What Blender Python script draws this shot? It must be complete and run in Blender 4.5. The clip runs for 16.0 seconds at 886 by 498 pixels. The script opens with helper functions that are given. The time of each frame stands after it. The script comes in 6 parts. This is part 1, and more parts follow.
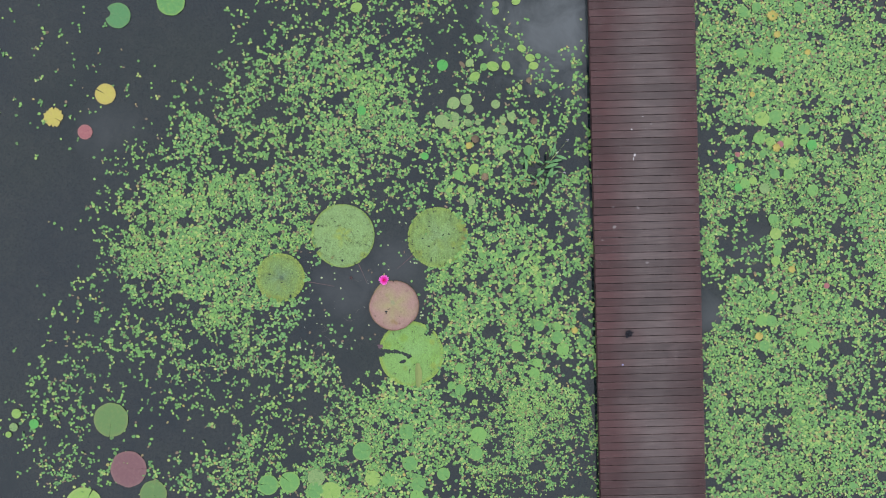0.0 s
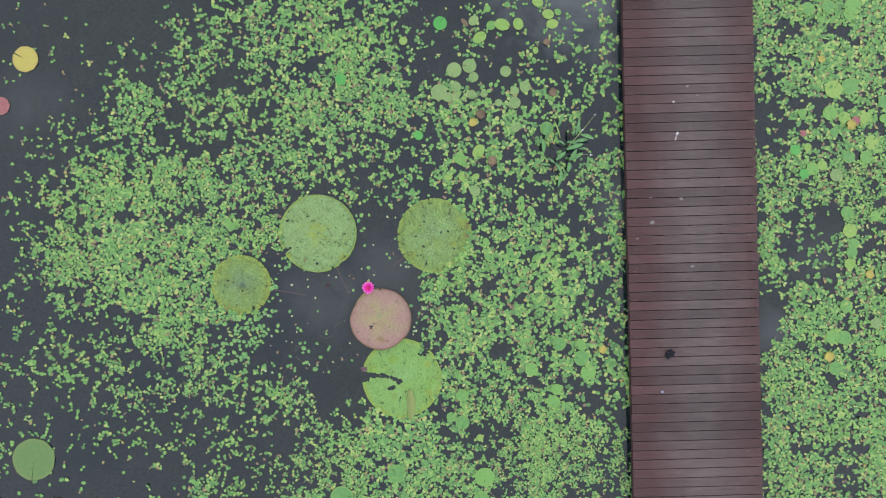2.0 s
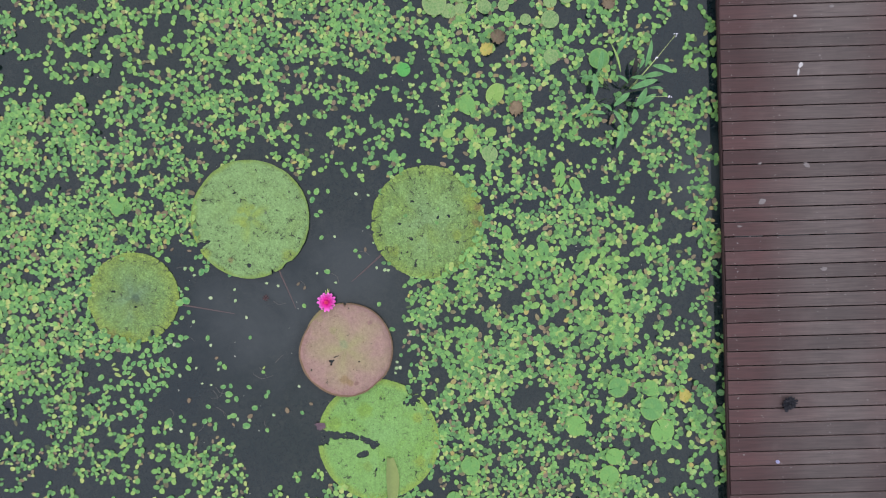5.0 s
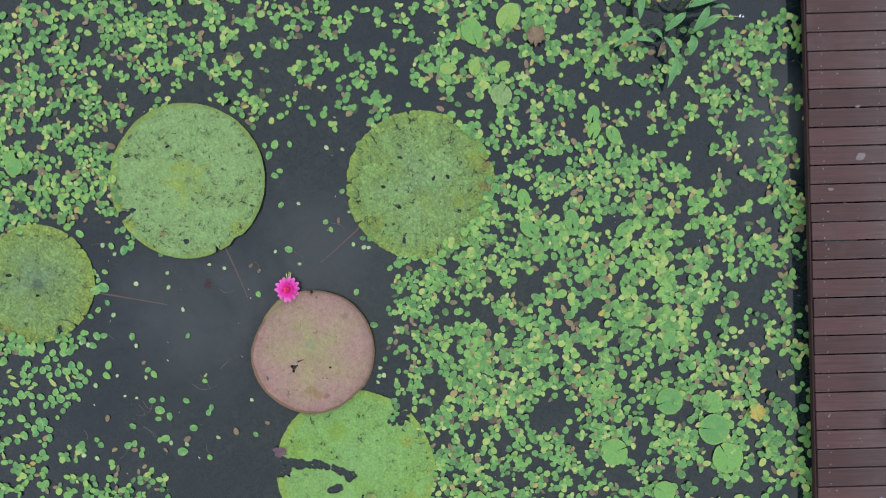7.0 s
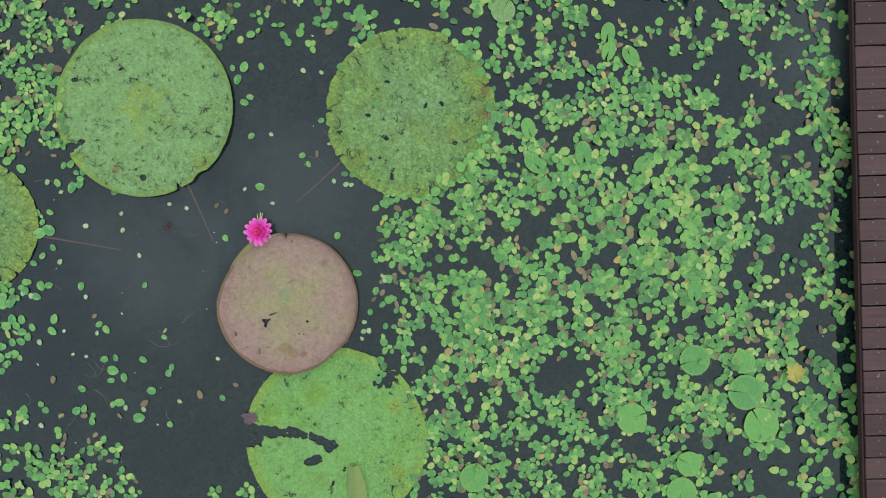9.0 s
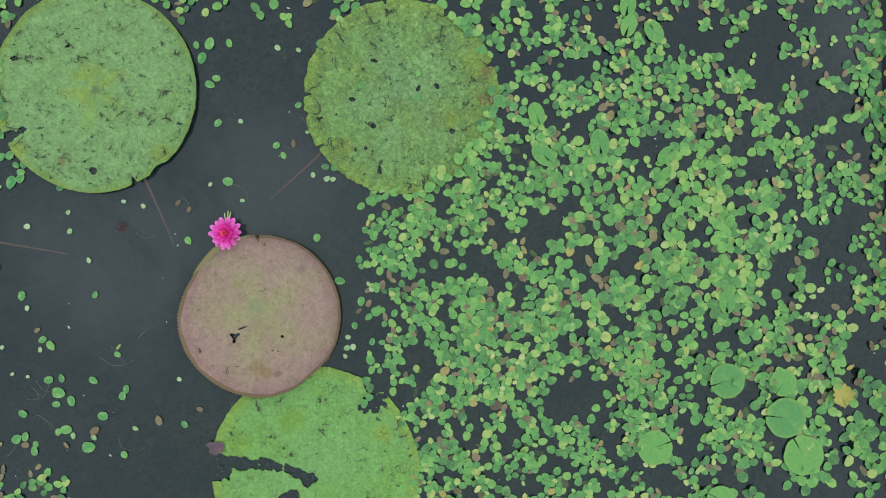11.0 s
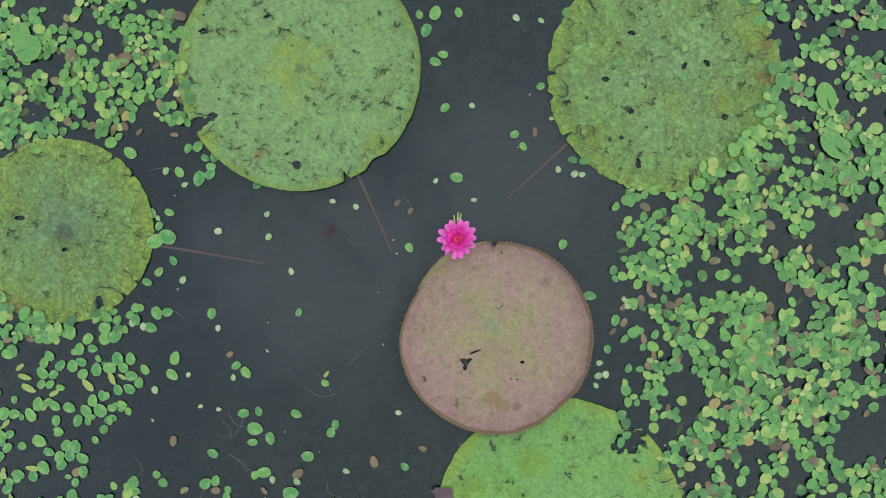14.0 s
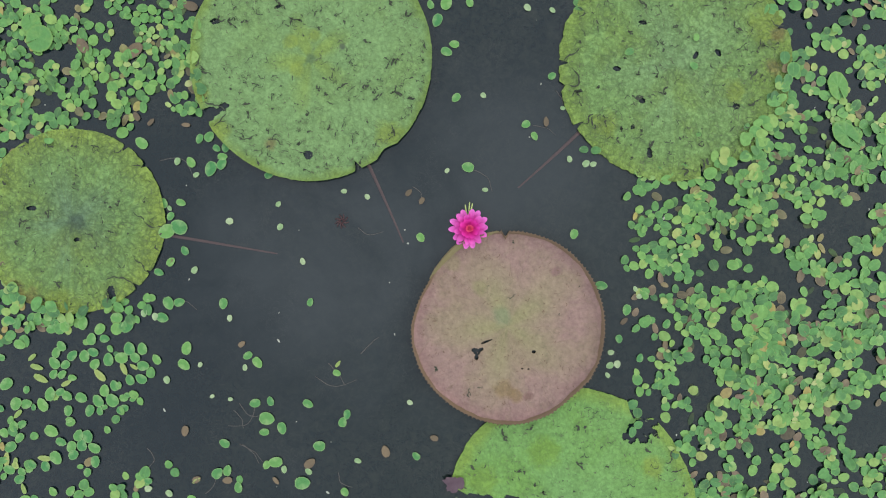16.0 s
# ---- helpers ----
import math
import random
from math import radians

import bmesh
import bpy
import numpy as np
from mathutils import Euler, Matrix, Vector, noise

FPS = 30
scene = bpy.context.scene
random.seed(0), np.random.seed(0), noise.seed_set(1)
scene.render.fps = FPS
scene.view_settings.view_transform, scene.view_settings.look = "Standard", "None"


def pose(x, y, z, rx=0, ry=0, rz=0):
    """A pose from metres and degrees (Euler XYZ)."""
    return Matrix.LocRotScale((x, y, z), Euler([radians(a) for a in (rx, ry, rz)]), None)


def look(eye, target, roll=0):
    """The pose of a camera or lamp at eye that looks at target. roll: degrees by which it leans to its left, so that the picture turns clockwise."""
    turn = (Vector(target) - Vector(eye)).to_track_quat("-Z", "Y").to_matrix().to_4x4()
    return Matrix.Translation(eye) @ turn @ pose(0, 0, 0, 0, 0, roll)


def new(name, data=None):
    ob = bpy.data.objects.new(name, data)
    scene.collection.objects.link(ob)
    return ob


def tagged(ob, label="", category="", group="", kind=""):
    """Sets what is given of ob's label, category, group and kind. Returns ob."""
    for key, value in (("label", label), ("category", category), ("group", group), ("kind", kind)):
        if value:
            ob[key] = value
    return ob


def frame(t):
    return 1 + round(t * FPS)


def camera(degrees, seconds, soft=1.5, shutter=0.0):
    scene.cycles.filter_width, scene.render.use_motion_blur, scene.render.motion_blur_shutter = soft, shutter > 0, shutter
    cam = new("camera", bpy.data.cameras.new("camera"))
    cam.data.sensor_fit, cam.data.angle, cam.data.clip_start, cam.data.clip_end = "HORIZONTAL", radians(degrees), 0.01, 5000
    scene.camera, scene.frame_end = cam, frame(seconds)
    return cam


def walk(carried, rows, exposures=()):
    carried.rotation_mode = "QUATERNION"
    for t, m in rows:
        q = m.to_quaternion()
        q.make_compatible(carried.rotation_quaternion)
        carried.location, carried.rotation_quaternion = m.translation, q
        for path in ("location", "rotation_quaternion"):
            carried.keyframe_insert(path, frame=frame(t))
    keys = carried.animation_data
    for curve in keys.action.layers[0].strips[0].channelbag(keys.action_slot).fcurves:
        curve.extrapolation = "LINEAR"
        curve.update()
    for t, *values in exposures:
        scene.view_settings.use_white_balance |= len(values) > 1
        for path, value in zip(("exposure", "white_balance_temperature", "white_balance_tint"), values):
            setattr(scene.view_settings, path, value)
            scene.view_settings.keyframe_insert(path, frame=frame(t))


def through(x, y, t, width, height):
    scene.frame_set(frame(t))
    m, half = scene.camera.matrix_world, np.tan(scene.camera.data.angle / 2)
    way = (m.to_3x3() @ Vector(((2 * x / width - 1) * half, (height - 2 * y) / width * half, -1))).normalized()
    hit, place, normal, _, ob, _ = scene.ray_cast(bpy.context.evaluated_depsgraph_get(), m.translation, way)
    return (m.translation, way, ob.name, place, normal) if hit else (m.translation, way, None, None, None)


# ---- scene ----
cam = camera(72.0, 16.0, soft=1.1, shutter=0.5)
PATH = [
    (0.0, -0.0000, -0.0000, 11.7835, -0.476, 0.066, -1.494),
    (0.5, 0.0055, 0.0135, 11.4057, -0.493, 0.071, -1.503),
    (1.0, 0.0212, 0.0237, 10.9339, -0.537, 0.098, -1.533),
    (1.5, 0.0225, 0.0272, 10.2382, -0.594, 0.091, -1.536),
    (2.0, 0.0338, 0.0198, 9.5877, -0.651, 0.085, -1.526),
    (2.5, 0.0399, 0.0056, 8.9707, -0.698, 0.095, -1.584),
    (3.0, 0.0324, -0.0119, 8.4059, -0.721, 0.104, -1.639),
    (3.5, 0.0274, -0.0372, 7.8533, -0.721, 0.095, -1.646),
    (4.0, 0.0339, -0.0628, 7.3128, -0.705, 0.098, -1.631),
    (6.5, 0.0605, -0.2312, 5.0741, -0.379, 0.102, -1.566),
    (7.0, 0.0614, -0.3532, 4.8102, -0.359, 0.095, -1.572),
    (7.5, 0.0705, -0.5160, 4.6607, -0.337, 0.092, -1.546),
    (8.0, 0.0764, -0.6766, 4.5115, -0.318, 0.081, -1.544),
    (8.5, 0.0798, -0.7755, 4.3612, -0.321, 0.053, -1.532),
    (9.0, 0.0911, -0.7919, 4.2156, -0.331, 0.044, -1.537),
    (11.5, 0.1111, -0.7625, 3.5431, -0.315, -0.100, -1.508),
    (12.0, 0.0084, -0.7507, 3.4234, -0.323, -0.070, -1.486),
    (12.5, -0.2678, -0.7304, 3.3080, -0.332, 0.014, -1.493),
    (13.0, -0.6615, -0.7077, 3.1952, -0.328, 0.115, -1.496),
    (13.5, -1.0080, -0.6942, 3.1101, -0.333, 0.229, -1.532),
    (14.0, -1.2244, -0.6931, 3.0800, -0.353, 0.315, -1.532),
    (14.5, -1.2787, -0.7032, 3.0823, -0.383, 0.376, -1.522),
    (15.0, -1.2826, -0.7160, 3.0831, -0.410, 0.396, -1.545),
    (15.5, -1.2792, -0.7296, 3.0817, -0.422, 0.401, -1.572),
    (16.0, -1.2785, -0.7397, 3.0810, -0.415, 0.400, -1.589),
]
walk(cam, [(t, pose(*p)) for t, *p in PATH], exposures=[(0.0, 0.28, 6450, 18), (4.0, 0.26, 6450, 18), (7.0, 0.14, 6350, 14), (9.0, 0.05, 6350, 2), (12.5, -0.02, 6300, 0), (15.0, 0.0, 6400, 10), (16.0, 0.0, 6400, 10)])

# ---- world and light: a bright overcast sky over open water ----
world = bpy.data.worlds.new("overcast_sky")
scene.world = world
world.use_nodes = True
wn, wl = world.node_tree.nodes, world.node_tree.links
sky = wn.new("ShaderNodeTexSky")
sky.sky_type = "NISHITA"
sky.sun_disc = False
sky.sun_elevation, sky.sun_rotation = radians(28), radians(75)
sky.air_density, sky.dust_density, sky.ozone_density = 1.0, 4.0, 1.0
veil = wn.new("ShaderNodeMixRGB")
veil.inputs["Fac"].default_value = 0.8
veil.inputs["Color2"].default_value = (12.7, 13.4, 14.7, 1)
wl.new(sky.outputs["Color"], veil.inputs["Color1"])
wl.new(veil.outputs["Color"], wn["Background"].inputs["Color"])
wn["Background"].inputs["Strength"].default_value = 0.15
sun_data = bpy.data.lights.new("sun", "SUN")
sun_data.energy, sun_data.angle, sun_data.color = 0.6, radians(24), (1.0, 0.97, 0.92)
sun = new("sun", sun_data)
sun.matrix_world = look((60, 16, 33), (0, 0, 0))


# ---- materials ----
class Nodes:
    """Short hand for a node material."""

    def __init__(self, name):
        self.mat = bpy.data.materials.new(name)
        self.mat.use_nodes = True
        self.tree = self.mat.node_tree
        self.bsdf = self.tree.nodes["Principled BSDF"]
        self.coord = self.node("ShaderNodeTexCoord").outputs["Object"]

    def node(self, kind, **values):
        n = self.tree.nodes.new(kind)
        for key, value in values.items():
            n.inputs[key.replace("_", " ")].default_value = value
        return n

    def link(self, a, b):
        self.tree.links.new(a, b)

    def noise(self, scale, detail=3.0, rough=0.55, vector=None, distort=0.0):
        n = self.node("ShaderNodeTexNoise", Scale=scale, Detail=detail, Roughness=rough, Distortion=distort)
        self.link(vector or self.coord, n.inputs["Vector"])
        return n.outputs["Fac"]

    def ramp(self, fac, stops):
        n = self.node("ShaderNodeValToRGB")
        els = n.color_ramp.elements
        while len(els) < len(stops):
            els.new(0.5)
        for e, (pos, col) in zip(els, stops):
            e.position = pos
            e.color = (*col, 1) if len(col) == 3 else (col[0],) * 3 + (1,)
        self.link(fac, n.inputs["Fac"])
        return n.outputs["Color"]

    def mix(self, fac, a, b, how="MIX"):
        n = self.node("ShaderNodeMixRGB")
        n.blend_type = how
        for value, slot in ((fac, "Fac"), (a, "Color1"), (b, "Color2")):
            if isinstance(value, (int, float)):
                n.inputs[slot].default_value = value if slot == "Fac" else (value, value, value, 1)
            elif isinstance(value, tuple):
                n.inputs[slot].default_value = (*value, 1)
            else:
                self.link(value, n.inputs[slot])
        return n.outputs["Color"]

    def math(self, how, a, b=0.0, c=0.0):
        n = self.node("ShaderNodeMath")
        n.operation = how
        for i, value in enumerate((a, b, c)):
            if isinstance(value, (int, float)):
                n.inputs[i].default_value = value
            else:
                self.link(value, n.inputs[i])
        return n.outputs["Value"]

    def axes(self, vector=None):
        n = self.node("ShaderNodeSeparateXYZ")
        self.link(vector or self.coord, n.inputs["Vector"])
        return n.outputs["X"], n.outputs["Y"], n.outputs["Z"]

    def uv(self):
        return self.node("ShaderNodeTexCoord").outputs["UV"]

    def bump(self, height, strength=0.3, distance=0.01):
        n = self.node("ShaderNodeBump", Strength=strength, Distance=distance)
        self.link(height, n.inputs["Height"])
        self.link(n.outputs["Normal"], self.bsdf.inputs["Normal"])

    def done(self, colour, rough=0.5, specular=0.5):
        for value, slot in ((colour, "Base Color"), (rough, "Roughness"), (specular, "Specular IOR Level")):
            if isinstance(value, tuple):
                value = (*value, 1)
            if isinstance(value, (int, float, tuple)):
                self.bsdf.inputs[slot].default_value = value
            else:
                self.link(value, self.bsdf.inputs[slot])
        return self.mat


def water_material():
    n = Nodes("pond_water")
    n.bsdf.inputs["IOR"].default_value = 1.33
    weed = n.math("MULTIPLY", n.ramp(n.noise(0.55, 3), [(0.36, (0.15,)), (0.54, (1.0,))]),
                  n.ramp(n.noise(24, 7, 0.75, distort=1.2), [(0.42, (0.0,)), (0.66, (1.0,))]))
    thread = n.ramp(n.math("ABSOLUTE", n.math("SUBTRACT", n.noise(15, 4, 0.6, distort=2.5), 0.5)), [(0.004, (1.0,)), (0.022, (0.0,))])
    thread = n.math("MULTIPLY", thread, n.ramp(n.noise(3.5, 4, 0.6), [(0.46, (0.0,)), (0.62, (0.45,))]))
    colour = n.mix(n.noise(0.35, 4), (0.0018, 0.0066, 0.0084), (0.0036, 0.0092, 0.0116))
    colour = n.mix(n.ramp(n.noise(0.22, 3), [(0.45, (0.0,)), (0.62, (0.8,))]), colour, (0.0032, 0.0090, 0.0084))
    colour = n.mix(n.math("MULTIPLY", weed, 0.40), colour, (0.030, 0.035, 0.025))
    colour = n.mix(thread, colour, (0.036, 0.038, 0.031))
    x, y, _ = n.axes()
    # pale patches: silty water, and sky reflection painted into the base colour
    for sx, sy, size, strength, pale in ((-1.833, -1.023, 0.9, 0.5, 1.0), (-2.174, -0.711, 0.5, 0.35, 1.0), (2.282, 4.100, 1.5, 1.0, 1.7), (-6.436, 2.318, 0.7, 0.5, 1.0), (5.939, -0.351, 0.5, 0.4, 1.0), (5.148, -1.533, 0.5, 0.6, 1.2), (2.795, 0.481, 0.5, 0.6, 1.2), (-0.964, -0.401, 0.9, 0.5, 1.0)):
        d = n.math("SQRT", n.math("ADD", n.math("POWER", n.math("SUBTRACT", x, sx), 2.0), n.math("POWER", n.math("SUBTRACT", y, sy), 2.0)))
        d = n.math("ADD", n.math("DIVIDE", d, size), n.math("MULTIPLY_ADD", n.noise(1.7, 6, 0.62, distort=0.6), 1.9, -0.95))
        silt_sheen = n.ramp(d, [(0.0, (strength,)), (1.0, (0.0,))])
        colour = n.mix(silt_sheen, colour, (0.032 * pale, 0.038 * pale, 0.038 * pale))
    n.bump(n.noise(5.0, 2), 0.02, 0.02)
    return n.done(colour, 0.03, 0.56)


def floating_leaf_material(name, stops, rim=(0.26, 0.48, 0.16), single=False):
    """Leaf colours vary from leaf to leaf; a thin paler rim and a midrib lie on each leaf's own map."""
    n = Nodes(name)
    pick = n.node("ShaderNodeObjectInfo").outputs["Random"] if single else n.node("ShaderNodeNewGeometry").outputs["Random Per Island"]
    place = n.node("ShaderNodeNewGeometry").outputs["Position"]
    colour = n.ramp(pick, stops)
    drift = n.noise(0.8, 2, vector=place)
    colour = n.mix(n.ramp(drift, [(0.45, (0.0,)), (0.75, (0.25,))]), colour, (0.13, 0.25, 0.040))
    u, v, _ = n.axes(n.uv())
    r = n.math("SQRT", n.math("ADD", n.math("MULTIPLY", u, u), n.math("MULTIPLY", v, v)))
    # blades pale from the base towards the tip, by an amount of each leaf's own
    odd = n.math("FRACT", n.math("MULTIPLY", pick, 57.3))
    colour = n.mix(n.math("MULTIPLY", n.ramp(u, [(0.0, (0.0,)), (1.0, (0.38,))]), odd), colour, rim)
    colour = n.mix(n.math("MULTIPLY", n.ramp(r, [(0.80, (0.0,)), (1.0, (0.7,))]), n.math("FRACT", n.math("MULTIPLY", pick, 23.7))), colour, rim)
    rib = n.ramp(n.math("ABSOLUTE", v), [(0.0, (0.22,)), (0.10, (0.0,))])
    colour = n.mix(rib, colour, rim)
    colour = n.mix(1.0, colour, n.ramp(n.noise(45, 3, vector=place), [(0.3, (0.74,)), (0.7, (1.04,))]), "MULTIPLY")
    spots = n.math("MULTIPLY", n.ramp(n.noise(110, 2, vector=place), [(0.66, (0.0,)), (0.70, (0.6,))]), n.ramp(odd, [(0.55, (0.0,)), (0.7, (1.0,))]))
    colour = n.mix(spots, colour, (0.15, 0.12, 0.05))
    n.bump(n.noise(70, 2, vector=place), 0.15, 0.003)
    return n.done(colour, 0.52, 0.17)


def pad_material(name, radius, centre, body, rim, blotch, specks=0.5, spokes=0.4, fold=1.0, wrinkle=0.3, core=0.55, rays=0.07, stains=(), edge=0.85, quilt=0.16):
    """Skin of a giant pad: radial veins, blotches, paler or darker rim, wrinkles and insect-eaten scratches."""
    n = Nodes(name)
    x, y, _ = n.axes()
    r = n.math("DIVIDE", n.math("SQRT", n.math("ADD", n.math("MULTIPLY", x, x), n.math("MULTIPLY", y, y))), radius)
    rw = n.math("MULTIPLY_ADD", n.noise(5, 4), 0.34, n.math("SUBTRACT", r, 0.17))
    rim_at = n.math("MULTIPLY_ADD", n.noise(4, 5, 0.65), 0.30, n.math("SUBTRACT", r, 0.15))
    angle = n.math("ARCTAN2", y, x)
    wobbly = n.math("MULTIPLY_ADD", n.noise(6, 3), 0.6, angle)
    star = n.math("MULTIPLY_ADD", n.math("SINE", n.math("MULTIPLY", wobbly, 5.0)), rays, rw)
    colour = n.mix(n.ramp(star, [(0.06, (1.0,)), (core, (0.0,))]), body, centre)
    colour = n.mix(n.ramp(n.noise(3.2, 5, 0.6), [(0.5, (0.0,)), (0.66, (0.7,))]), colour, blotch)
    colour = n.mix(n.ramp(rim_at, [(edge, (0.0,)), (0.98, (fold,))]), colour, rim)
    spoke = n.math("ABSOLUTE", n.math("SINE", n.math("MULTIPLY", wobbly, 12.0)))
    vein = n.ramp(spoke, [(0.0, (1.0,)), (0.22, (0.0,))])
    colour = n.mix(n.math("MULTIPLY", vein, spokes), colour, blotch)
    for sx, sy, size, tint in stains:
        d = n.math("SQRT", n.math("ADD", n.math("POWER", n.math("SUBTRACT", x, sx), 2.0), n.math("POWER", n.math("SUBTRACT", y, sy), 2.0)))
        d = n.math("ADD", n.math("DIVIDE", d, size), n.math("MULTIPLY_ADD", n.noise(14, 4), 1.4, -0.7))
        colour = n.mix(n.ramp(d, [(0.5, (0.65,)), (1.0, (0.0,))]), colour, tint)
    grain = n.noise(60, 5, 0.7)
    colour = n.mix(1.0, colour, n.ramp(grain, [(0.3, (0.80,)), (0.62, (1.0,))]), "MULTIPLY")
    patch = n.noise(24, 4, 0.7)
    colour = n.mix(1.0, colour, n.ramp(patch, [(0.32, (0.84,)), (0.62, (1.02,))]), "MULTIPLY")
    crease = n.math("ABSOLUTE", n.math("SUBTRACT", n.noise(15, 5, 0.75, distort=0.5), 0.5))
    # shade in the creases, multiplied into the colour
    colour = n.mix(1.0, colour, n.ramp(crease, [(0.0, (1.0 - wrinkle,)), (0.07, (1.0,))]), "MULTIPLY")
    # short dark tears: thin level lines of one noise, kept where another is high
    line = n.ramp(n.math("ABSOLUTE", n.math("SUBTRACT", n.noise(10, 5, 0.7, distort=1.8), 0.5)), [(0.006, (0.8,)), (0.018, (0.0,))])
    keep = n.ramp(n.noise(17, 2), [(0.58, (0.0,)), (0.62, (1.0,))])
    spots = n.ramp(n.noise(24, 2), [(0.72, (0.0,)), (0.74, (1.0,))])
    dark = n.math("MINIMUM", n.math("ADD", n.math("MULTIPLY", line, keep), spots), 1.0)
    colour = n.mix(n.math("MULTIPLY", dark, specks * 0.35), colour, (0.016, 0.020, 0.018))
    # puckered cells between the fine veins, drawn out along the radius by the spokes
    fine = n.ramp(n.math("ABSOLUTE", n.math("SINE", n.math("MULTIPLY_ADD", n.noise(11, 4), 2.4, n.math("MULTIPLY", angle, 27.0)))), [(0.0, (1.0,)), (0.5, (0.0,))])
    cells = n.node("ShaderNodeTexVoronoi", Scale=42.0)
    warp = n.node("ShaderNodeVectorMath")
    warp.operation = "MULTIPLY_ADD"
    warp.inputs[1].default_value = (0.05, 0.05, 0.05)
    tex = n.node("ShaderNodeTexNoise", Scale=9.0, Detail=4.0)
    n.link(n.coord, tex.inputs["Vector"])
    n.link(tex.outputs["Color"], warp.inputs[0])
    n.link(n.coord, warp.inputs[2])
    n.link(warp.outputs["Vector"], cells.inputs["Vector"])
    hollow = cells.outputs["Distance"]
    # the lows between cells get their shade from the colour too
    colour = n.mix(1.0, colour, n.ramp(hollow, [(0.15, (1.04,)), (0.75, (1.0 - 0.6 * quilt,))]), "MULTIPLY")
    colour = n.mix(n.math("MULTIPLY", n.math("MULTIPLY", fine, n.ramp(n.noise(13, 4), [(0.40, (0.0,)), (0.62, (1.0,))])), 1.6 * quilt), colour, (0.045, 0.065, 0.032))
    net = n.node("ShaderNodeTexVoronoi", Scale=34.0)
    net.feature = "DISTANCE_TO_EDGE"
    n.link(warp.outputs["Vector"], net.inputs["Vector"])
    seam = n.math("MULTIPLY", n.ramp(net.outputs["Distance"], [(0.0, (1.0,)), (0.16, (0.0,))]), n.ramp(n.noise(7, 4, 0.65), [(0.42, (0.0,)), (0.60, (1.0,))]))
    # dark seams painted as shade, since the relief alone shows little
    colour = n.mix(n.math("MULTIPLY", seam, 2.0 * quilt), colour, (0.050, 0.076, 0.036))
    relief = n.math("ADD", n.math("MULTIPLY", seam, -2.0 * quilt), n.math("MULTIPLY", hollow, -4.5 * quilt))
    relief = n.math("ADD", relief, n.math("MULTIPLY", patch, 0.8))
    relief = n.math("ADD", relief, n.math("ADD", n.math("MULTIPLY", vein, -0.9 * spokes), n.math("MULTIPLY", n.ramp(crease, [(0.0, (0.0,)), (0.1, (1.0,))]), wrinkle)))
    n.bump(relief, 0.7, 0.014)
    return n.done(colour, 0.6, 0.15)


def small_pad_material(name, light, dark, edge, net=0.0):
    n = Nodes(name)
    pick = n.node("ShaderNodeObjectInfo").outputs["Random"]
    colour = n.mix(pick, light, dark)
    x, y, _ = n.axes(n.uv())
    r = n.math("SQRT", n.math("ADD", n.math("MULTIPLY", x, x), n.math("MULTIPLY", y, y)))
    colour = n.mix(n.ramp(r, [(0.82, (0.0,)), (1.0, (0.6,))]), colour, edge)
    colour = n.mix(n.ramp(n.noise(14, 4), [(0.5, (0.0,)), (0.7, (0.5,))]), colour, edge)
    spoke = n.math("ABSOLUTE", n.math("SINE", n.math("MULTIPLY", n.math("ARCTAN2", y, x), 8.0)))
    vein = n.ramp(spoke, [(0.0, (1.0,)), (0.18, (0.0,))])
    colour = n.mix(n.math("MULTIPLY", vein, 0.22), colour, edge)
    if net:
        cells = n.node("ShaderNodeTexVoronoi", Scale=26.0)
        cells.feature = "DISTANCE_TO_EDGE"
        n.link(n.coord, cells.inputs["Vector"])
        colour = n.mix(n.math("MULTIPLY", n.ramp(cells.outputs["Distance"], [(0.0, (1.0,)), (0.16, (0.0,))]), net), colour, edge)
    colour = n.mix(1.0, colour, n.ramp(n.noise(50, 4), [(0.3, (0.8,)), (0.7, (1.0,))]), "MULTIPLY")
    n.bump(n.math("ADD", n.noise(40, 3), n.math("MULTIPLY", vein, -0.5)), 0.25, 0.006)
    return n.done(colour, 0.5, 0.2)


def plain_material(name, colour, other, scale=30.0, rough=0.6):
    n = Nodes(name)
    col = n.mix(n.noise(scale, 4), colour, other)
    n.bump(n.noise(scale * 2, 3), 0.2, 0.004)
    return n.done(col, rough, 0.12)


def petal_material():
    """Magenta at the base, paler pink towards the tip."""
    n = Nodes("magenta_petal")
    x, y, _ = n.axes()
    along = n.math("MULTIPLY_ADD", n.noise(60, 3), 0.02, x)
    colour = n.ramp(n.math("MULTIPLY", along, 9.0), [(0.12, (0.50, 0.010, 0.15)), (0.5, (0.58, 0.030, 0.29)), (1.0, (0.62, 0.15, 0.47))])
    n.bump(n.noise(90, 2), 0.2, 0.002)
    return n.done(colour, 0.5, 0.3)


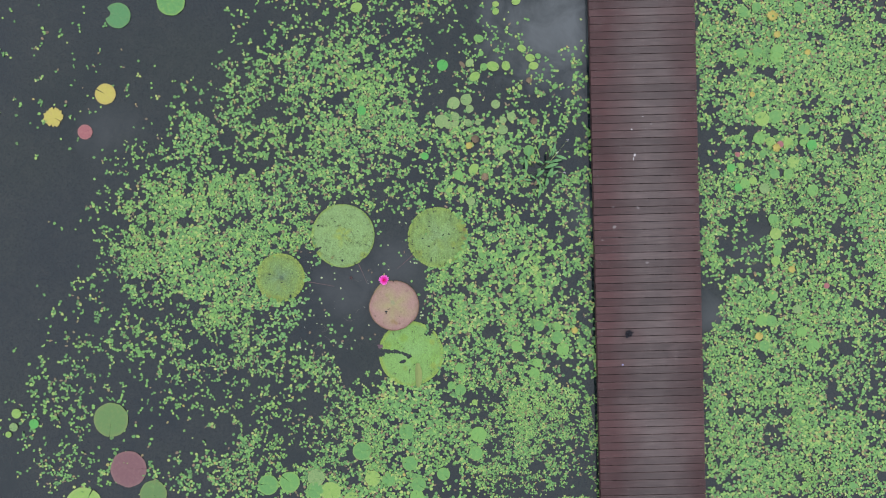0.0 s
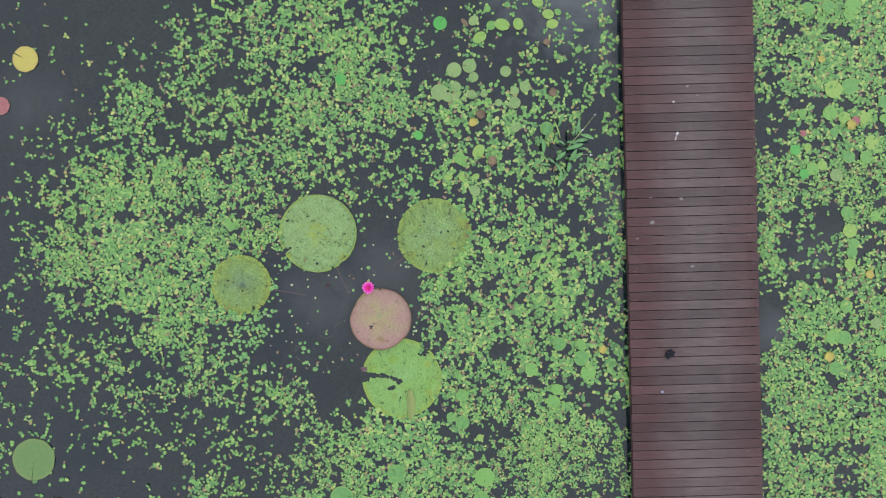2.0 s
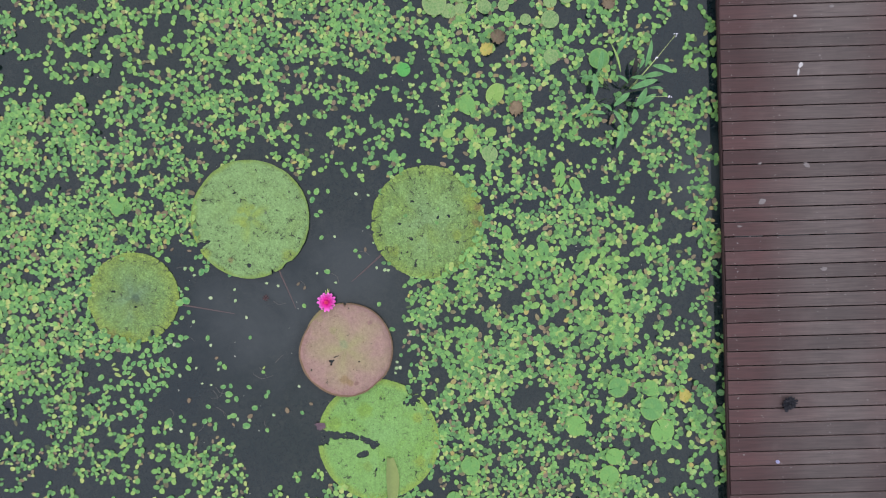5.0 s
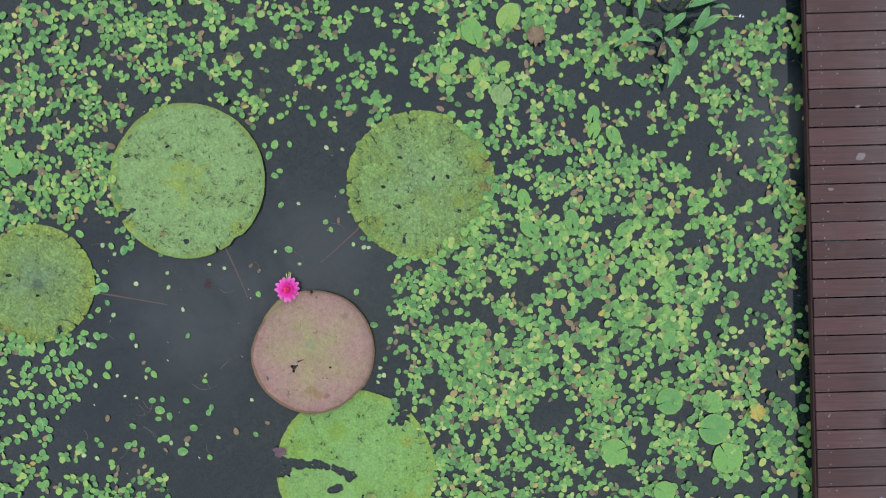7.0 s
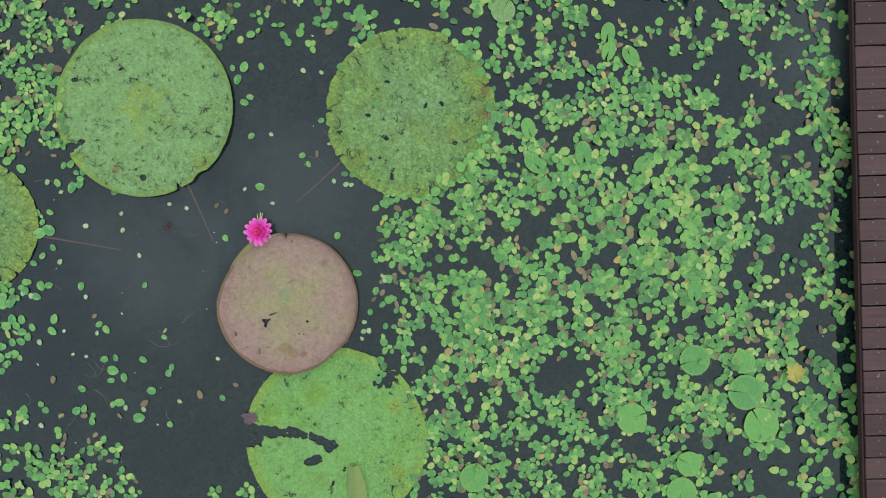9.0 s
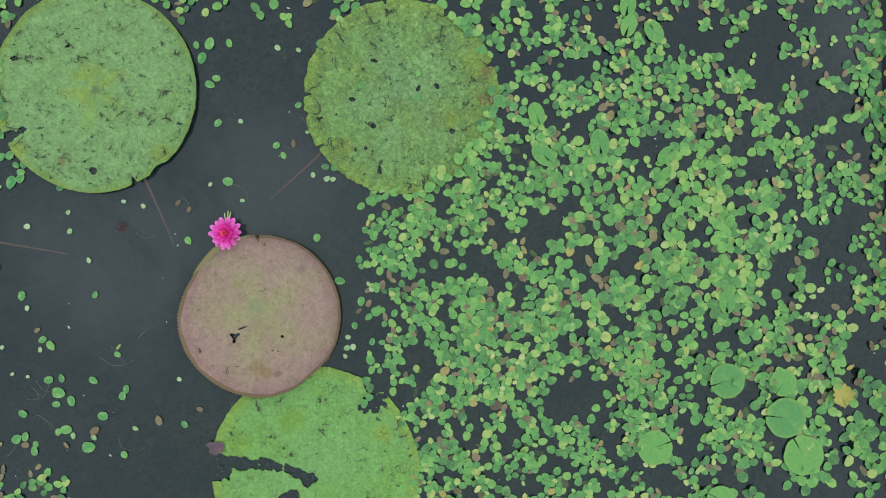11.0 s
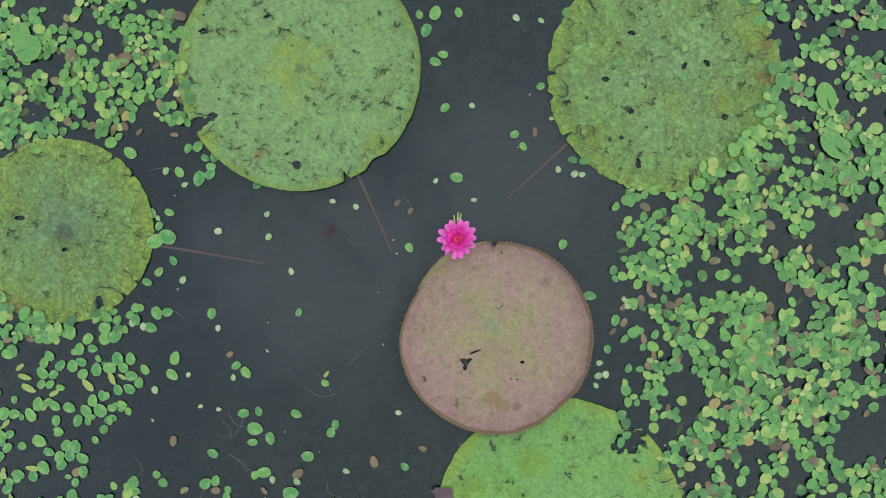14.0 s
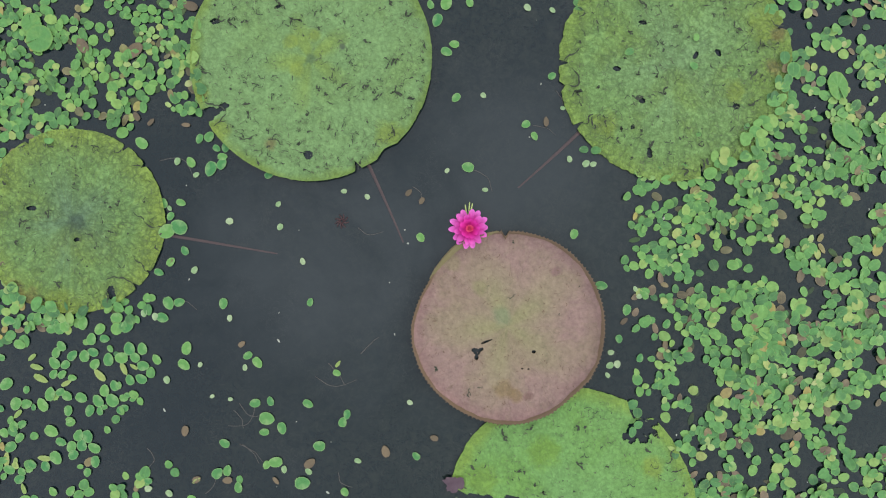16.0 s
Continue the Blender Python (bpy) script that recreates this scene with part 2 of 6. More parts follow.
def plank_material():
    """Painted red-brown decking, worn greyer along the middle where people walk, with fine grain and dust."""
    n = Nodes("decking_boards")
    x, y, _ = n.axes()
    pick = n.node("ShaderNodeObjectInfo").outputs["Random"]
    stretch = n.node("ShaderNodeCombineXYZ")
    n.link(n.math("MULTIPLY_ADD", pick, 37.0, n.math("MULTIPLY", x, 3.0)), stretch.inputs["X"])
    n.link(n.math("MULTIPLY", y, 60.0), stretch.inputs["Y"])
    n.link(n.math("MULTIPLY", pick, 91.0), stretch.inputs["Z"])
    place = n.node("ShaderNodeNewGeometry").outputs["Position"]
    grain = n.noise(1.0, 5, 0.65, vector=stretch.outputs["Vector"])
    wear = n.ramp(n.math("ADD", n.math("ABSOLUTE", n.math("SUBTRACT", x, 0.12)), n.math("MULTIPLY_ADD", n.noise(1.3, 4, vector=place), 0.7, -0.35)), [(0.2, (1.0,)), (0.85, (0.0,))])
    red = n.mix(pick, (0.034, 0.0156, 0.0147), (0.058, 0.0272, 0.0257))
    grey = n.mix(pick, (0.051, 0.040, 0.037), (0.078, 0.062, 0.057))
    colour = n.mix(wear, red, grey)
    colour = n.mix(1.0, colour, n.ramp(grain, [(0.28, (0.55,)), (0.72, (1.18,))]), "MULTIPLY")
    colour = n.mix(1.0, colour, n.ramp(n.noise(0.9, 4, 0.6, vector=place), [(0.35, (0.82,)), (0.62, (1.05,))]), "MULTIPLY")
    dust = n.ramp(n.noise(2.2, 5, 0.65, vector=place), [(0.55, (0.0,)), (0.8, (0.35,))])
    colour = n.mix(dust, colour, (0.092, 0.072, 0.068))
    # paler line along the long edges: the bevel's highlight painted into the colour
    edge = n.math("MULTIPLY_ADD", n.noise(9, 3, vector=place), 0.010, n.math("ABSOLUTE", y))
    colour = n.mix(n.ramp(n.math("MULTIPLY", edge, 10.0), [(0.66, (0.0,)), (0.71, (0.5,))]), colour, (0.110, 0.078, 0.072))
    n.bump(grain, 0.35, 0.004)
    return n.done(colour, n.ramp(grain, [(0.2, (0.5,)), (0.8, (0.7,))]), 0.22)


M_WATER = water_material()
LEAF_GREENS = [
    (0.0, (0.046, 0.112, 0.044)), (0.22, (0.066, 0.172, 0.057)), (0.58, (0.090, 0.220, 0.061)),
    (0.80, (0.128, 0.262, 0.068)), (0.93, (0.205, 0.302, 0.082)), (1.0, (0.28, 0.31, 0.10))]
M_LEAF = floating_leaf_material("floating_leaf_green", LEAF_GREENS, rim=(0.20, 0.36, 0.095))
M_MATLEAF = floating_leaf_material("single_leaf_green", LEAF_GREENS, rim=(0.20, 0.36, 0.095), single=True)
M_YOUNG = floating_leaf_material("young_lime_leaf", [
    (0.0, (0.12, 0.25, 0.07)), (0.45, (0.17, 0.29, 0.085)), (0.8, (0.23, 0.32, 0.10)), (1.0, (0.33, 0.34, 0.14))], rim=(0.30, 0.39, 0.17))
M_SUNK = floating_leaf_material("sunken_leaf", [
    (0.0, (0.022, 0.036, 0.018)), (0.35, (0.034, 0.062, 0.026)), (0.7, (0.056, 0.056, 0.030)), (1.0, (0.085, 0.068, 0.045))], rim=(0.07, 0.065, 0.04))
M_DEAD = floating_leaf_material("floating_leaf_brown", [
    (0.0, (0.082, 0.066, 0.042)), (0.5, (0.145, 0.108, 0.072)), (0.85, (0.180, 0.150, 0.066)), (1.0, (0.30, 0.25, 0.07))], rim=(0.25, 0.2, 0.11))
M_PLANK = plank_material()
M_SCREW = plain_material("dull_screw", (0.10, 0.09, 0.085), (0.22, 0.21, 0.2), 40, 0.5)
M_EDGE = plain_material("painted_edge_board", (0.018, 0.0095, 0.009), (0.028, 0.016, 0.015), 14, 0.6)
# near-black so that the colour itself carries the shade below the deck
M_SHADEWOOD = plain_material("shade_dark_timber", (0.006, 0.005, 0.005), (0.012, 0.010, 0.009), 12, 0.7)
M_GREEN = small_pad_material("lily_pad_green", (0.066, 0.182, 0.054), (0.102, 0.236, 0.056), (0.15, 0.265, 0.06))
M_MOSS = small_pad_material("lily_pad_moss_green", (0.062, 0.130, 0.042), (0.080, 0.150, 0.046), (0.125, 0.165, 0.05))
M_JADE = small_pad_material("lily_pad_jade", (0.052, 0.155, 0.056), (0.060, 0.170, 0.058), (0.085, 0.17, 0.06))
M_BRIGHT = small_pad_material("lily_pad_bright_green", (0.040, 0.215, 0.045), (0.055, 0.240, 0.050), (0.08, 0.27, 0.06))
M_LIME = small_pad_material("lily_pad_lime", (0.125, 0.240, 0.050), (0.160, 0.260, 0.060), (0.21, 0.29, 0.085))
M_OLIVE = small_pad_material("lily_pad_olive_netted", (0.085, 0.175, 0.056), (0.118, 0.210, 0.068), (0.19, 0.25, 0.10), net=0.6)
M_YELLOW = small_pad_material("lily_pad_yellow", (0.27, 0.25, 0.055), (0.31, 0.275, 0.06), (0.26, 0.20, 0.07))
M_RED = small_pad_material("lily_pad_red", (0.21, 0.075, 0.078), (0.18, 0.075, 0.072), (0.25, 0.13, 0.105))
M_PURPLE = small_pad_material("lily_pad_purple", (0.105, 0.054, 0.060), (0.118, 0.060, 0.062), (0.16, 0.095, 0.085))
M_BROWN = small_pad_material("lily_pad_withered", (0.085, 0.066, 0.040), (0.165, 0.122, 0.070), (0.075, 0.055, 0.035))
M_STEM = plain_material("submerged_stalk", (0.056, 0.041, 0.039), (0.072, 0.052, 0.049), 20, 0.5)
M_SPEAR = floating_leaf_material("spear_leaf", [(0.0, (0.050, 0.148, 0.055)), (0.5, (0.070, 0.188, 0.064)), (1.0, (0.100, 0.225, 0.072))], rim=(0.17, 0.31, 0.14))
M_STALK = plain_material("dark_green_stalk", (0.020, 0.040, 0.016), (0.040, 0.068, 0.026), 30, 0.6)
M_PETAL = petal_material()
M_HEART = plain_material("flower_heart", (0.60, 0.03, 0.16), (0.65, 0.12, 0.18), 60, 0.5)
M_LOOSE = small_pad_material("loose_leaf_green", (0.044, 0.170, 0.050), (0.110, 0.250, 0.058), (0.26, 0.36, 0.15))
M_PALELEAF = small_pad_material("loose_leaf_pale", (0.15, 0.26, 0.10), (0.27, 0.34, 0.18), (0.34, 0.40, 0.24))
M_LIMEY = small_pad_material("loose_leaf_yellowish", (0.16, 0.25, 0.06), (0.26, 0.29, 0.085), (0.28, 0.34, 0.13))
M_ROOT = plain_material("pale_root", (0.062, 0.058, 0.052), (0.090, 0.084, 0.072), 40, 0.6)
M_SEED = plain_material("pale_seed", (0.22, 0.23, 0.18), (0.36, 0.37, 0.30), 40, 0.6)
M_SPENT = plain_material("spent_petal", (0.044, 0.027, 0.027), (0.062, 0.034, 0.033), 40, 0.6)
M_SEPAL = plain_material("pale_sepal", (0.36, 0.40, 0.16), (0.26, 0.33, 0.10), 40, 0.5)
M_PALE = plain_material("pale_blossom", (0.60, 0.58, 0.62), (0.5, 0.48, 0.55), 40, 0.6)
M_FLAP = plain_material("folded_blade", (0.105, 0.135, 0.045), (0.15, 0.195, 0.06), 25, 0.5)
M_PURPLECORNER = plain_material("dead_purple_blade", (0.045, 0.026, 0.034), (0.11, 0.075, 0.085), 25, 0.6)
M_BLACKLEAF = plain_material("dark_withered_leaf", (0.012, 0.012, 0.012), (0.03, 0.028, 0.024), 25, 0.6)
M_FADED = plain_material("faded_dropping", (0.085, 0.072, 0.070), (0.155, 0.145, 0.140), 60, 0.8)
M_CAP = plain_material("faded_blue_plastic", (0.20, 0.20, 0.34), (0.28, 0.28, 0.38), 40, 0.5)
M_WHITE = plain_material("bird_dropping", (0.42, 0.42, 0.41), (0.16, 0.15, 0.15), 45, 0.8)
M_BLACK = plain_material("black_cloth", (0.005, 0.005, 0.007), (0.014, 0.015, 0.019), 40, 0.6)


# ---- mesh helpers ----
def thing(name, label, category, place=(0, 0, 0), group="", kind=""):
    """An empty that carries a thing's parts."""
    ob = new(name)
    ob.location = place
    ob.empty_display_size = 0.1
    return tagged(ob, label, category, group, kind)


def mesh_object(name, verts, faces, material, parent=None, label="", uvs=None, smooth=True):
    me = bpy.data.meshes.new(name)
    me.from_pydata(verts, [], faces)
    me.materials.append(material)
    if uvs is not None:
        layer = me.uv_layers.new(name="map")
        corner = np.empty(len(me.loops), dtype=np.int32)
        me.loops.foreach_get("vertex_index", corner)
        layer.data.foreach_set("uv", np.asarray(uvs, dtype=np.float32)[corner].ravel())
    me.polygons.foreach_set("use_smooth", [smooth] * len(me.polygons))
    ob = new(name, me)
    if parent is not None:
        ob.parent = parent
    if label:
        tagged(ob, label)
    return ob


def part(name, bm, material, parent, label="", smooth=False):
    me = bpy.data.meshes.new(name)
    bm.to_mesh(me)
    bm.free()
    me.materials.append(material)
    me.polygons.foreach_set("use_smooth", [smooth] * len(me.polygons))
    ob = new(name, me)
    ob.parent = parent
    if label:
        tagged(ob, label)
    return ob


def box(bm, lo, hi, bevel=0.0):
    made = bmesh.ops.create_cube(bm, size=1.0)["verts"]
    for v in made:
        v.co = Vector([lo[i] if v.co[i] < 0 else hi[i] for i in range(3)])
    if bevel:
        edges = list({e for v in made for e in v.link_edges})
        bmesh.ops.bevel(bm, geom=edges, offset=bevel, segments=1, affect="EDGES", profile=0.5)


def tube(points, radius, sides=6, taper=1.0):
    """Vertices and faces of a round stalk along points."""
    verts, faces = [], []
    for i, p in enumerate(points):
        a, b = Vector(points[max(i - 1, 0)]), Vector(points[min(i + 1, len(points) - 1)])
        turn = (b - a).to_track_quat("Z", "Y")
        r = radius * (1 + (taper - 1) * i / (len(points) - 1))
        for k in range(sides):
            w = 2 * math.pi * k / sides
            verts.append(Vector(p) + turn @ Vector((r * math.cos(w), r * math.sin(w), 0)))
    for i in range(len(points) - 1):
        for k in range(sides):
            k2 = (k + 1) % sides
            faces.append((i * sides + k, i * sides + k2, (i + 1) * sides + k2, (i + 1) * sides + k))
    faces.append(tuple(range(sides))[::-1])
    faces.append(tuple(range((len(points) - 1) * sides, len(points) * sides)))
    return verts, faces


# ---- water ----
bm = bmesh.new()
bmesh.ops.create_grid(bm, x_segments=8, y_segments=8, size=900)
water = part("water", bm, M_WATER, None)
tagged(water, "dark murky silty pond water with painted sky sheen and submerged weed", "water", kind="structure")

# ---- boardwalk ----
DECK_L, DECK_R, DECK_Z, PITCH = 2.884, 4.898, 0.13, 0.1455
boardwalk = thing("boardwalk", "red-brown plank boardwalk just above the pond water", "boardwalk", ((DECK_L + DECK_R) / 2, 0, 0), kind="structure")
HALF = (DECK_R - DECK_L) / 2
END_0, END_1 = 2.290 - 61.4 * PITCH, 2.290 + 61.4 * PITCH
ROWS_X = (-HALF + 0.095, -HALF + 0.53, -HALF + 1.015, -HALF + 1.50, HALF - 0.05)
# bearers, their colour darkened for the shade below the planks
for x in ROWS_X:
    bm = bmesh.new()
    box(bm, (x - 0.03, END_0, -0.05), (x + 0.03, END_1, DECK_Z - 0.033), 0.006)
    part("bearer", bm, M_SHADEWOOD, boardwalk, "timber bearer under the planks, darkened for shade")
# added black strip that deepens the dark under the deck's left edge
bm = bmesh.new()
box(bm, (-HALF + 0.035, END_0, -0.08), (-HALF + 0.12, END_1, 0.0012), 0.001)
part("waterline_shade", bm, M_SHADEWOOD, boardwalk, "black strip added at the waterline for the deck's shade")
# added dark board, stands in for plain shade below the plank ends
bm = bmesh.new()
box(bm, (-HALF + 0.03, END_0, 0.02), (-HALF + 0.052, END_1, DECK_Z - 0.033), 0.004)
part("shade_board", bm, M_SHADEWOOD, boardwalk, "dark board added for the shade under the plank ends")
bm = bmesh.new()
box(bm, (-HALF - 0.016, END_0, DECK_Z - 0.050), (-HALF - 0.003, END_1, DECK_Z - 0.008), 0.003)
part("edge_board", bm, M_EDGE, boardwalk, "red-brown painted edge board along the plank ends")
bm = bmesh.new()
box(bm, (-HALF, -PITCH / 2 + 0.006, -0.030), (HALF, PITCH / 2 - 0.006, 0.0), 0.003)
first = part("plank", bm, M_PLANK, boardwalk)
first.location = (0, 2.290 - 61 * PITCH, DECK_Z)
for i in range(1, 123):
    ob = new("plank", first.data)
    ob.parent = boardwalk
    ob.location = (random.uniform(-0.004, 0.004), 2.290 + (i - 61) * PITCH, DECK_Z + random.uniform(-0.0015, 0.0015))
    ob.rotation_euler = (0, 0, random.uniform(-0.0012, 0.0012))
verts, faces = [], []
for i in range(123):
    for x in ROWS_X:
        for side in (-1, 1):
            if random.random() < 0.25:
                continue
            sx, sy = x + random.uniform(-0.012, 0.012), 2.290 + (i - 61) * PITCH + side * random.uniform(0.042, 0.052)
            base = len(verts)
            verts += [(sx + 0.0045 * math.cos(k * 1.0472), sy + 0.0045 * math.sin(k * 1.0472), DECK_Z + 0.0022) for k in range(6)]
            faces.append(tuple(range(base, base + 6)))
screws = mesh_object("screw_heads", verts, faces, M_SCREW, boardwalk, "small pale screw heads in rows")
screws["kind"] = "stuff"


# ---- giant pads ----
def giant_pad(label, x, y, radius, material, edge, eaten, lift=0.02, z=0.009, teeth=0.0, tilt=(0, 0), rim_mat=None, rings=140, segs=560):
    """A broad round pad. edge(a): outline factor at angle a; eaten(px, py): true where the blade is gone;
    lift: height of the turned-up rim; teeth: depth of its prickly fringe."""
    pad = thing("giant_lily_pad", label, "lily pad", (x, y, z), group="giant lily pads")
    verts, faces = [(0, 0, 0)], []
    for i in range(1, rings + 1):
        f = i / rings
        for k in range(segs):
            a = 2 * math.pi * k / segs
            e = edge(a)
            r = radius * f * (1 + (e - 1) * f ** 3) * (0.985 if rim_mat else 1.0)
            h = lift * max(0.0, (f - 0.93) / 0.07) ** 2 if lift else 0.0
            px, py = r * math.cos(a), r * math.sin(a)
            h += 0.003 * noise.noise((px * 4 + x * 7, py * 4, 0)) + 0.004 * math.sin(a * 12 + 3 * noise.noise((px * 2, py * 2, 3))) * f * f
            verts.append((px, py, h + tilt[0] * px + tilt[1] * py))
    for i in range(rings):
        for k in range(segs):
            k2 = (k + 1) % segs
            quad = (0, 1 + k, 1 + k2) if i == 0 else (1 + (i - 1) * segs + k, 1 + i * segs + k, 1 + i * segs + k2, 1 + (i - 1) * segs + k2)
            cx = sum(verts[q][0] for q in quad) / len(quad)
            cy = sum(verts[q][1] for q in quad) / len(quad)
            if not eaten(cx, cy):
                faces.append(quad)
    blade = mesh_object("blade", verts, faces, material, pad)
    if rim_mat:
        v2, f2 = [], []
        for k in range(segs):
            a = 2 * math.pi * k / segs
            c, s = radius * edge(a) * math.cos(a), radius * edge(a) * math.sin(a)
            tooth = 1.0 + teeth * (random.uniform(0.6, 1.2) if k % 4 == 0 else -0.2)
            hz = tilt[0] * c + tilt[1] * s
            for q, h in ((0.962, lift * 0.45), (0.980, lift + 0.006), (0.992 * tooth, lift + 0.010), (0.985, -0.028)):
                v2.append((c * q, s * q, h + hz))
        for k in range(segs):
            k2 = (k + 1) % segs
            for j in range(3):
                f2.append((4 * k + j, 4 * k + j + 1, 4 * k2 + j + 1, 4 * k2 + j))
        mesh_object("rim", v2, f2, rim_mat, pad, "upturned prickly red-brown rim")
    return pad


def wobble(seed, small=0.012, notches=()):
    """An outline with slow and quick unevenness, and notches (angle in degrees, half width, depth)."""
    def outline(a):
        c, s = math.cos(a), math.sin(a)
        e = 1 + 0.018 * noise.noise((c * 1.3 + seed, s * 1.3, 0)) + small * noise.noise((c * 9 + seed, s * 9, 5)) + small * 0.6 * noise.noise((c * 24, s * 24 + seed, 9))
        for at, wide, deep in notches:
            d = abs((math.degrees(a) - at + 180) % 360 - 180) / wide
            if d < 1:
                e -= deep * (1 - d) ** 0.7
        return e
    return outline


def holes(seed, *spots):
    """True inside any of the ragged elliptical spots (x, y, half length, half width, turn in degrees)."""
    def inside(px, py):
        for hx, hy, a, b, turn in spots:
            dx, dy = px - hx, py - hy
            if abs(dx) > 2 * a or abs(dy) > 2 * a:
                continue
            c, s = math.cos(radians(turn)), math.sin(radians(turn))
            u, v = (dx * c + dy * s) / a, (-dx * s + dy * c) / b
            if u * u + v * v < 1 + 0.9 * noise.noise((px * 28 + seed, py * 28, 1)) + 0.25 * noise.noise((px * 60, py * 60 + seed, 2)):
                return True
        return False
    return inside


YELLOWED, BROWNED = (0.190, 0.250, 0.038), (0.18, 0.125, 0.052)
PAD1 = pad_material("giant_pad_green", 0.62, (0.182, 0.268, 0.064), (0.165, 0.275, 0.099), (0.155, 0.233, 0.049), (0.164, 0.265, 0.082), 0.9, 0.12, 0.9, 0.16, 0.30, 0.13,
                    ((-0.10, 0.09, 0.05, YELLOWED), (-0.07, -0.05, 0.045, YELLOWED), (0.02, 0.12, 0.04, YELLOWED), (0.381, -0.382, 0.08, YELLOWED), (-0.463, -0.339, 0.06, YELLOWED), (-0.555, -0.160, 0.05, YELLOWED), (-0.550, -0.156, 0.022, (0.10, 0.055, 0.035)), (-0.221, -0.413, 0.04, BROWNED), (0.159, 0.061, 0.020, (0.062, 0.060, 0.060)), (0.0, 0.0, 0.035, (0.075, 0.125, 0.065))), edge=0.90, quilt=0.12)
PAD2 = pad_material("giant_pad_mottled", 0.60, (0.186, 0.307, 0.120), (0.175, 0.296, 0.090), (0.193, 0.281, 0.051), (0.185, 0.281, 0.057), 0.9, 0.22, 0.85, 0.30, 0.66, 0.09,
                    ((0.294, -0.136, 0.07, YELLOWED), (0.457, 0.171, 0.11, YELLOWED), (0.417, -0.353, 0.06, BROWNED), (0.495, -0.029, 0.05, BROWNED), (0.52, 0.15, 0.05, BROWNED), (-0.362, -0.288, 0.08, YELLOWED)), edge=0.74, quilt=0.24)
PAD3 = pad_material("giant_pad_grey_green", 0.49, (0.145, 0.238, 0.116), (0.173, 0.291, 0.089), (0.232, 0.316, 0.052), (0.199, 0.289, 0.060), 0.85, 0.35, 0.92, 0.32, 0.55, 0.08,
                    ((-0.235, -0.410, 0.09, BROWNED), (-0.30, -0.33, 0.05, BROWNED), (-0.076, -0.414, 0.10, YELLOWED), (0.023, -0.015, 0.06, (0.050, 0.078, 0.062))), edge=0.66, quilt=0.29)
PAD4 = pad_material("giant_pad_bronze", 0.49, (0.232, 0.208, 0.104), (0.244, 0.159, 0.130), (0.215, 0.120, 0.112), (0.222, 0.172, 0.104), 0.45, 0.20, 0.6, 0.08, 0.78, 0.16,
                    ((-0.025, -0.317, 0.060, BROWNED), (0.030, -0.345, 0.045, BROWNED), (0.093, -0.355, 0.03, (0.12, 0.06, 0.05)), (-0.274, 0.336, 0.06, (0.195, 0.165, 0.085)), (0.25, 0.27, 0.035, (0.16, 0.085, 0.085)), (-0.03, 0.05, 0.06, (0.165, 0.20, 0.105)), (-0.13, 0.20, 0.05, (0.20, 0.185, 0.085))), edge=0.82, quilt=0.05)
PAD5 = pad_material("giant_pad_torn", 0.61, (0.150, 0.290, 0.088), (0.146, 0.284, 0.076), (0.172, 0.262, 0.046), (0.142, 0.276, 0.052), 0.85, 0.08, 0.85, 0.13, 0.55, 0.07,
                    ((0.417, 0.205, 0.07, YELLOWED), (-0.129, 0.298, 0.10, (0.135, 0.235, 0.028)), (-0.453, 0.16, 0.10, (0.15, 0.25, 0.035)), (0.42, -0.25, 0.08, YELLOWED), (-0.12, -0.28, 0.07, (0.135, 0.215, 0.045))), edge=0.88, quilt=0.12)
M_FLECK = plain_material("brown_fleck", (0.105, 0.068, 0.046), (0.15, 0.10, 0.066), 30, 0.7)
M_FLANGE = plain_material("olive_flange", (0.130, 0.112, 0.046), (0.170, 0.142, 0.074), 25, 0.6)
M_SCAR = plain_material("healed_scar", (0.060, 0.082, 0.046), (0.105, 0.120, 0.060), 30, 0.7)
M_SLIT = plain_material("dark_slit", (0.024, 0.030, 0.022), (0.056, 0.064, 0.038), 30, 0.7)
M_RIM = plain_material("prickly_rim", (0.10, 0.062, 0.042), (0.14, 0.100, 0.055), 50, 0.6)

pad_a = giant_pad("round bright green giant lily pad with dark scratches", -1.939, 0.211, 0.609, PAD1,
                  wobble(1.0, 0.006, ((-68, 1.5, 0.08), (-52, 6, 0.035), (207, 4, 0.05), (187, 1.5, 0.03))),
                  holes(2, (-0.535, -0.270, 0.082, 0.032, 27), (-0.452, -0.226, 0.032, 0.020, 27), (-0.575, -0.070, 0.022, 0.017, 0), (-0.154, 0.272, 0.020, 0.009, 20), (-0.028, -0.479, 0.020, 0.026, 0), (-0.475, 0.205, 0.026, 0.014, 0)), lift=0.018)
pad_b = giant_pad("mottled olive-green giant lily pad with frayed edge", -0.112, 0.129, 0.583, PAD2,
                  wobble(4.0, 0.016, ((177, 1.4, 0.09), (60, 2, 0.06), (18, 2, 0.07), (98, 1.2, 0.06), (189, 2.2, 0.04), (210, 1.0, 0.10), (-77, 1.0, 0.13), (-42, 1.5, 0.05), (148, 1.0, 0.08), (-12, 2, 0.05))),
                  holes(3, (-0.293, -0.011, 0.020, 0.014, 0), (0.103, 0.045, 0.020, 0.014, 60), (0.220, 0.053, 0.023, 0.014, -50), (-0.172, -0.174, 0.017, 0.014, 0),
                        (-0.138, -0.437, 0.014, 0.026, 0), (0.301, -0.216, 0.017, 0.014, 0), (-0.156, 0.217, 0.023, 0.011, -20), (-0.220, -0.303, 0.011, 0.011, 0)), lift=0.0)
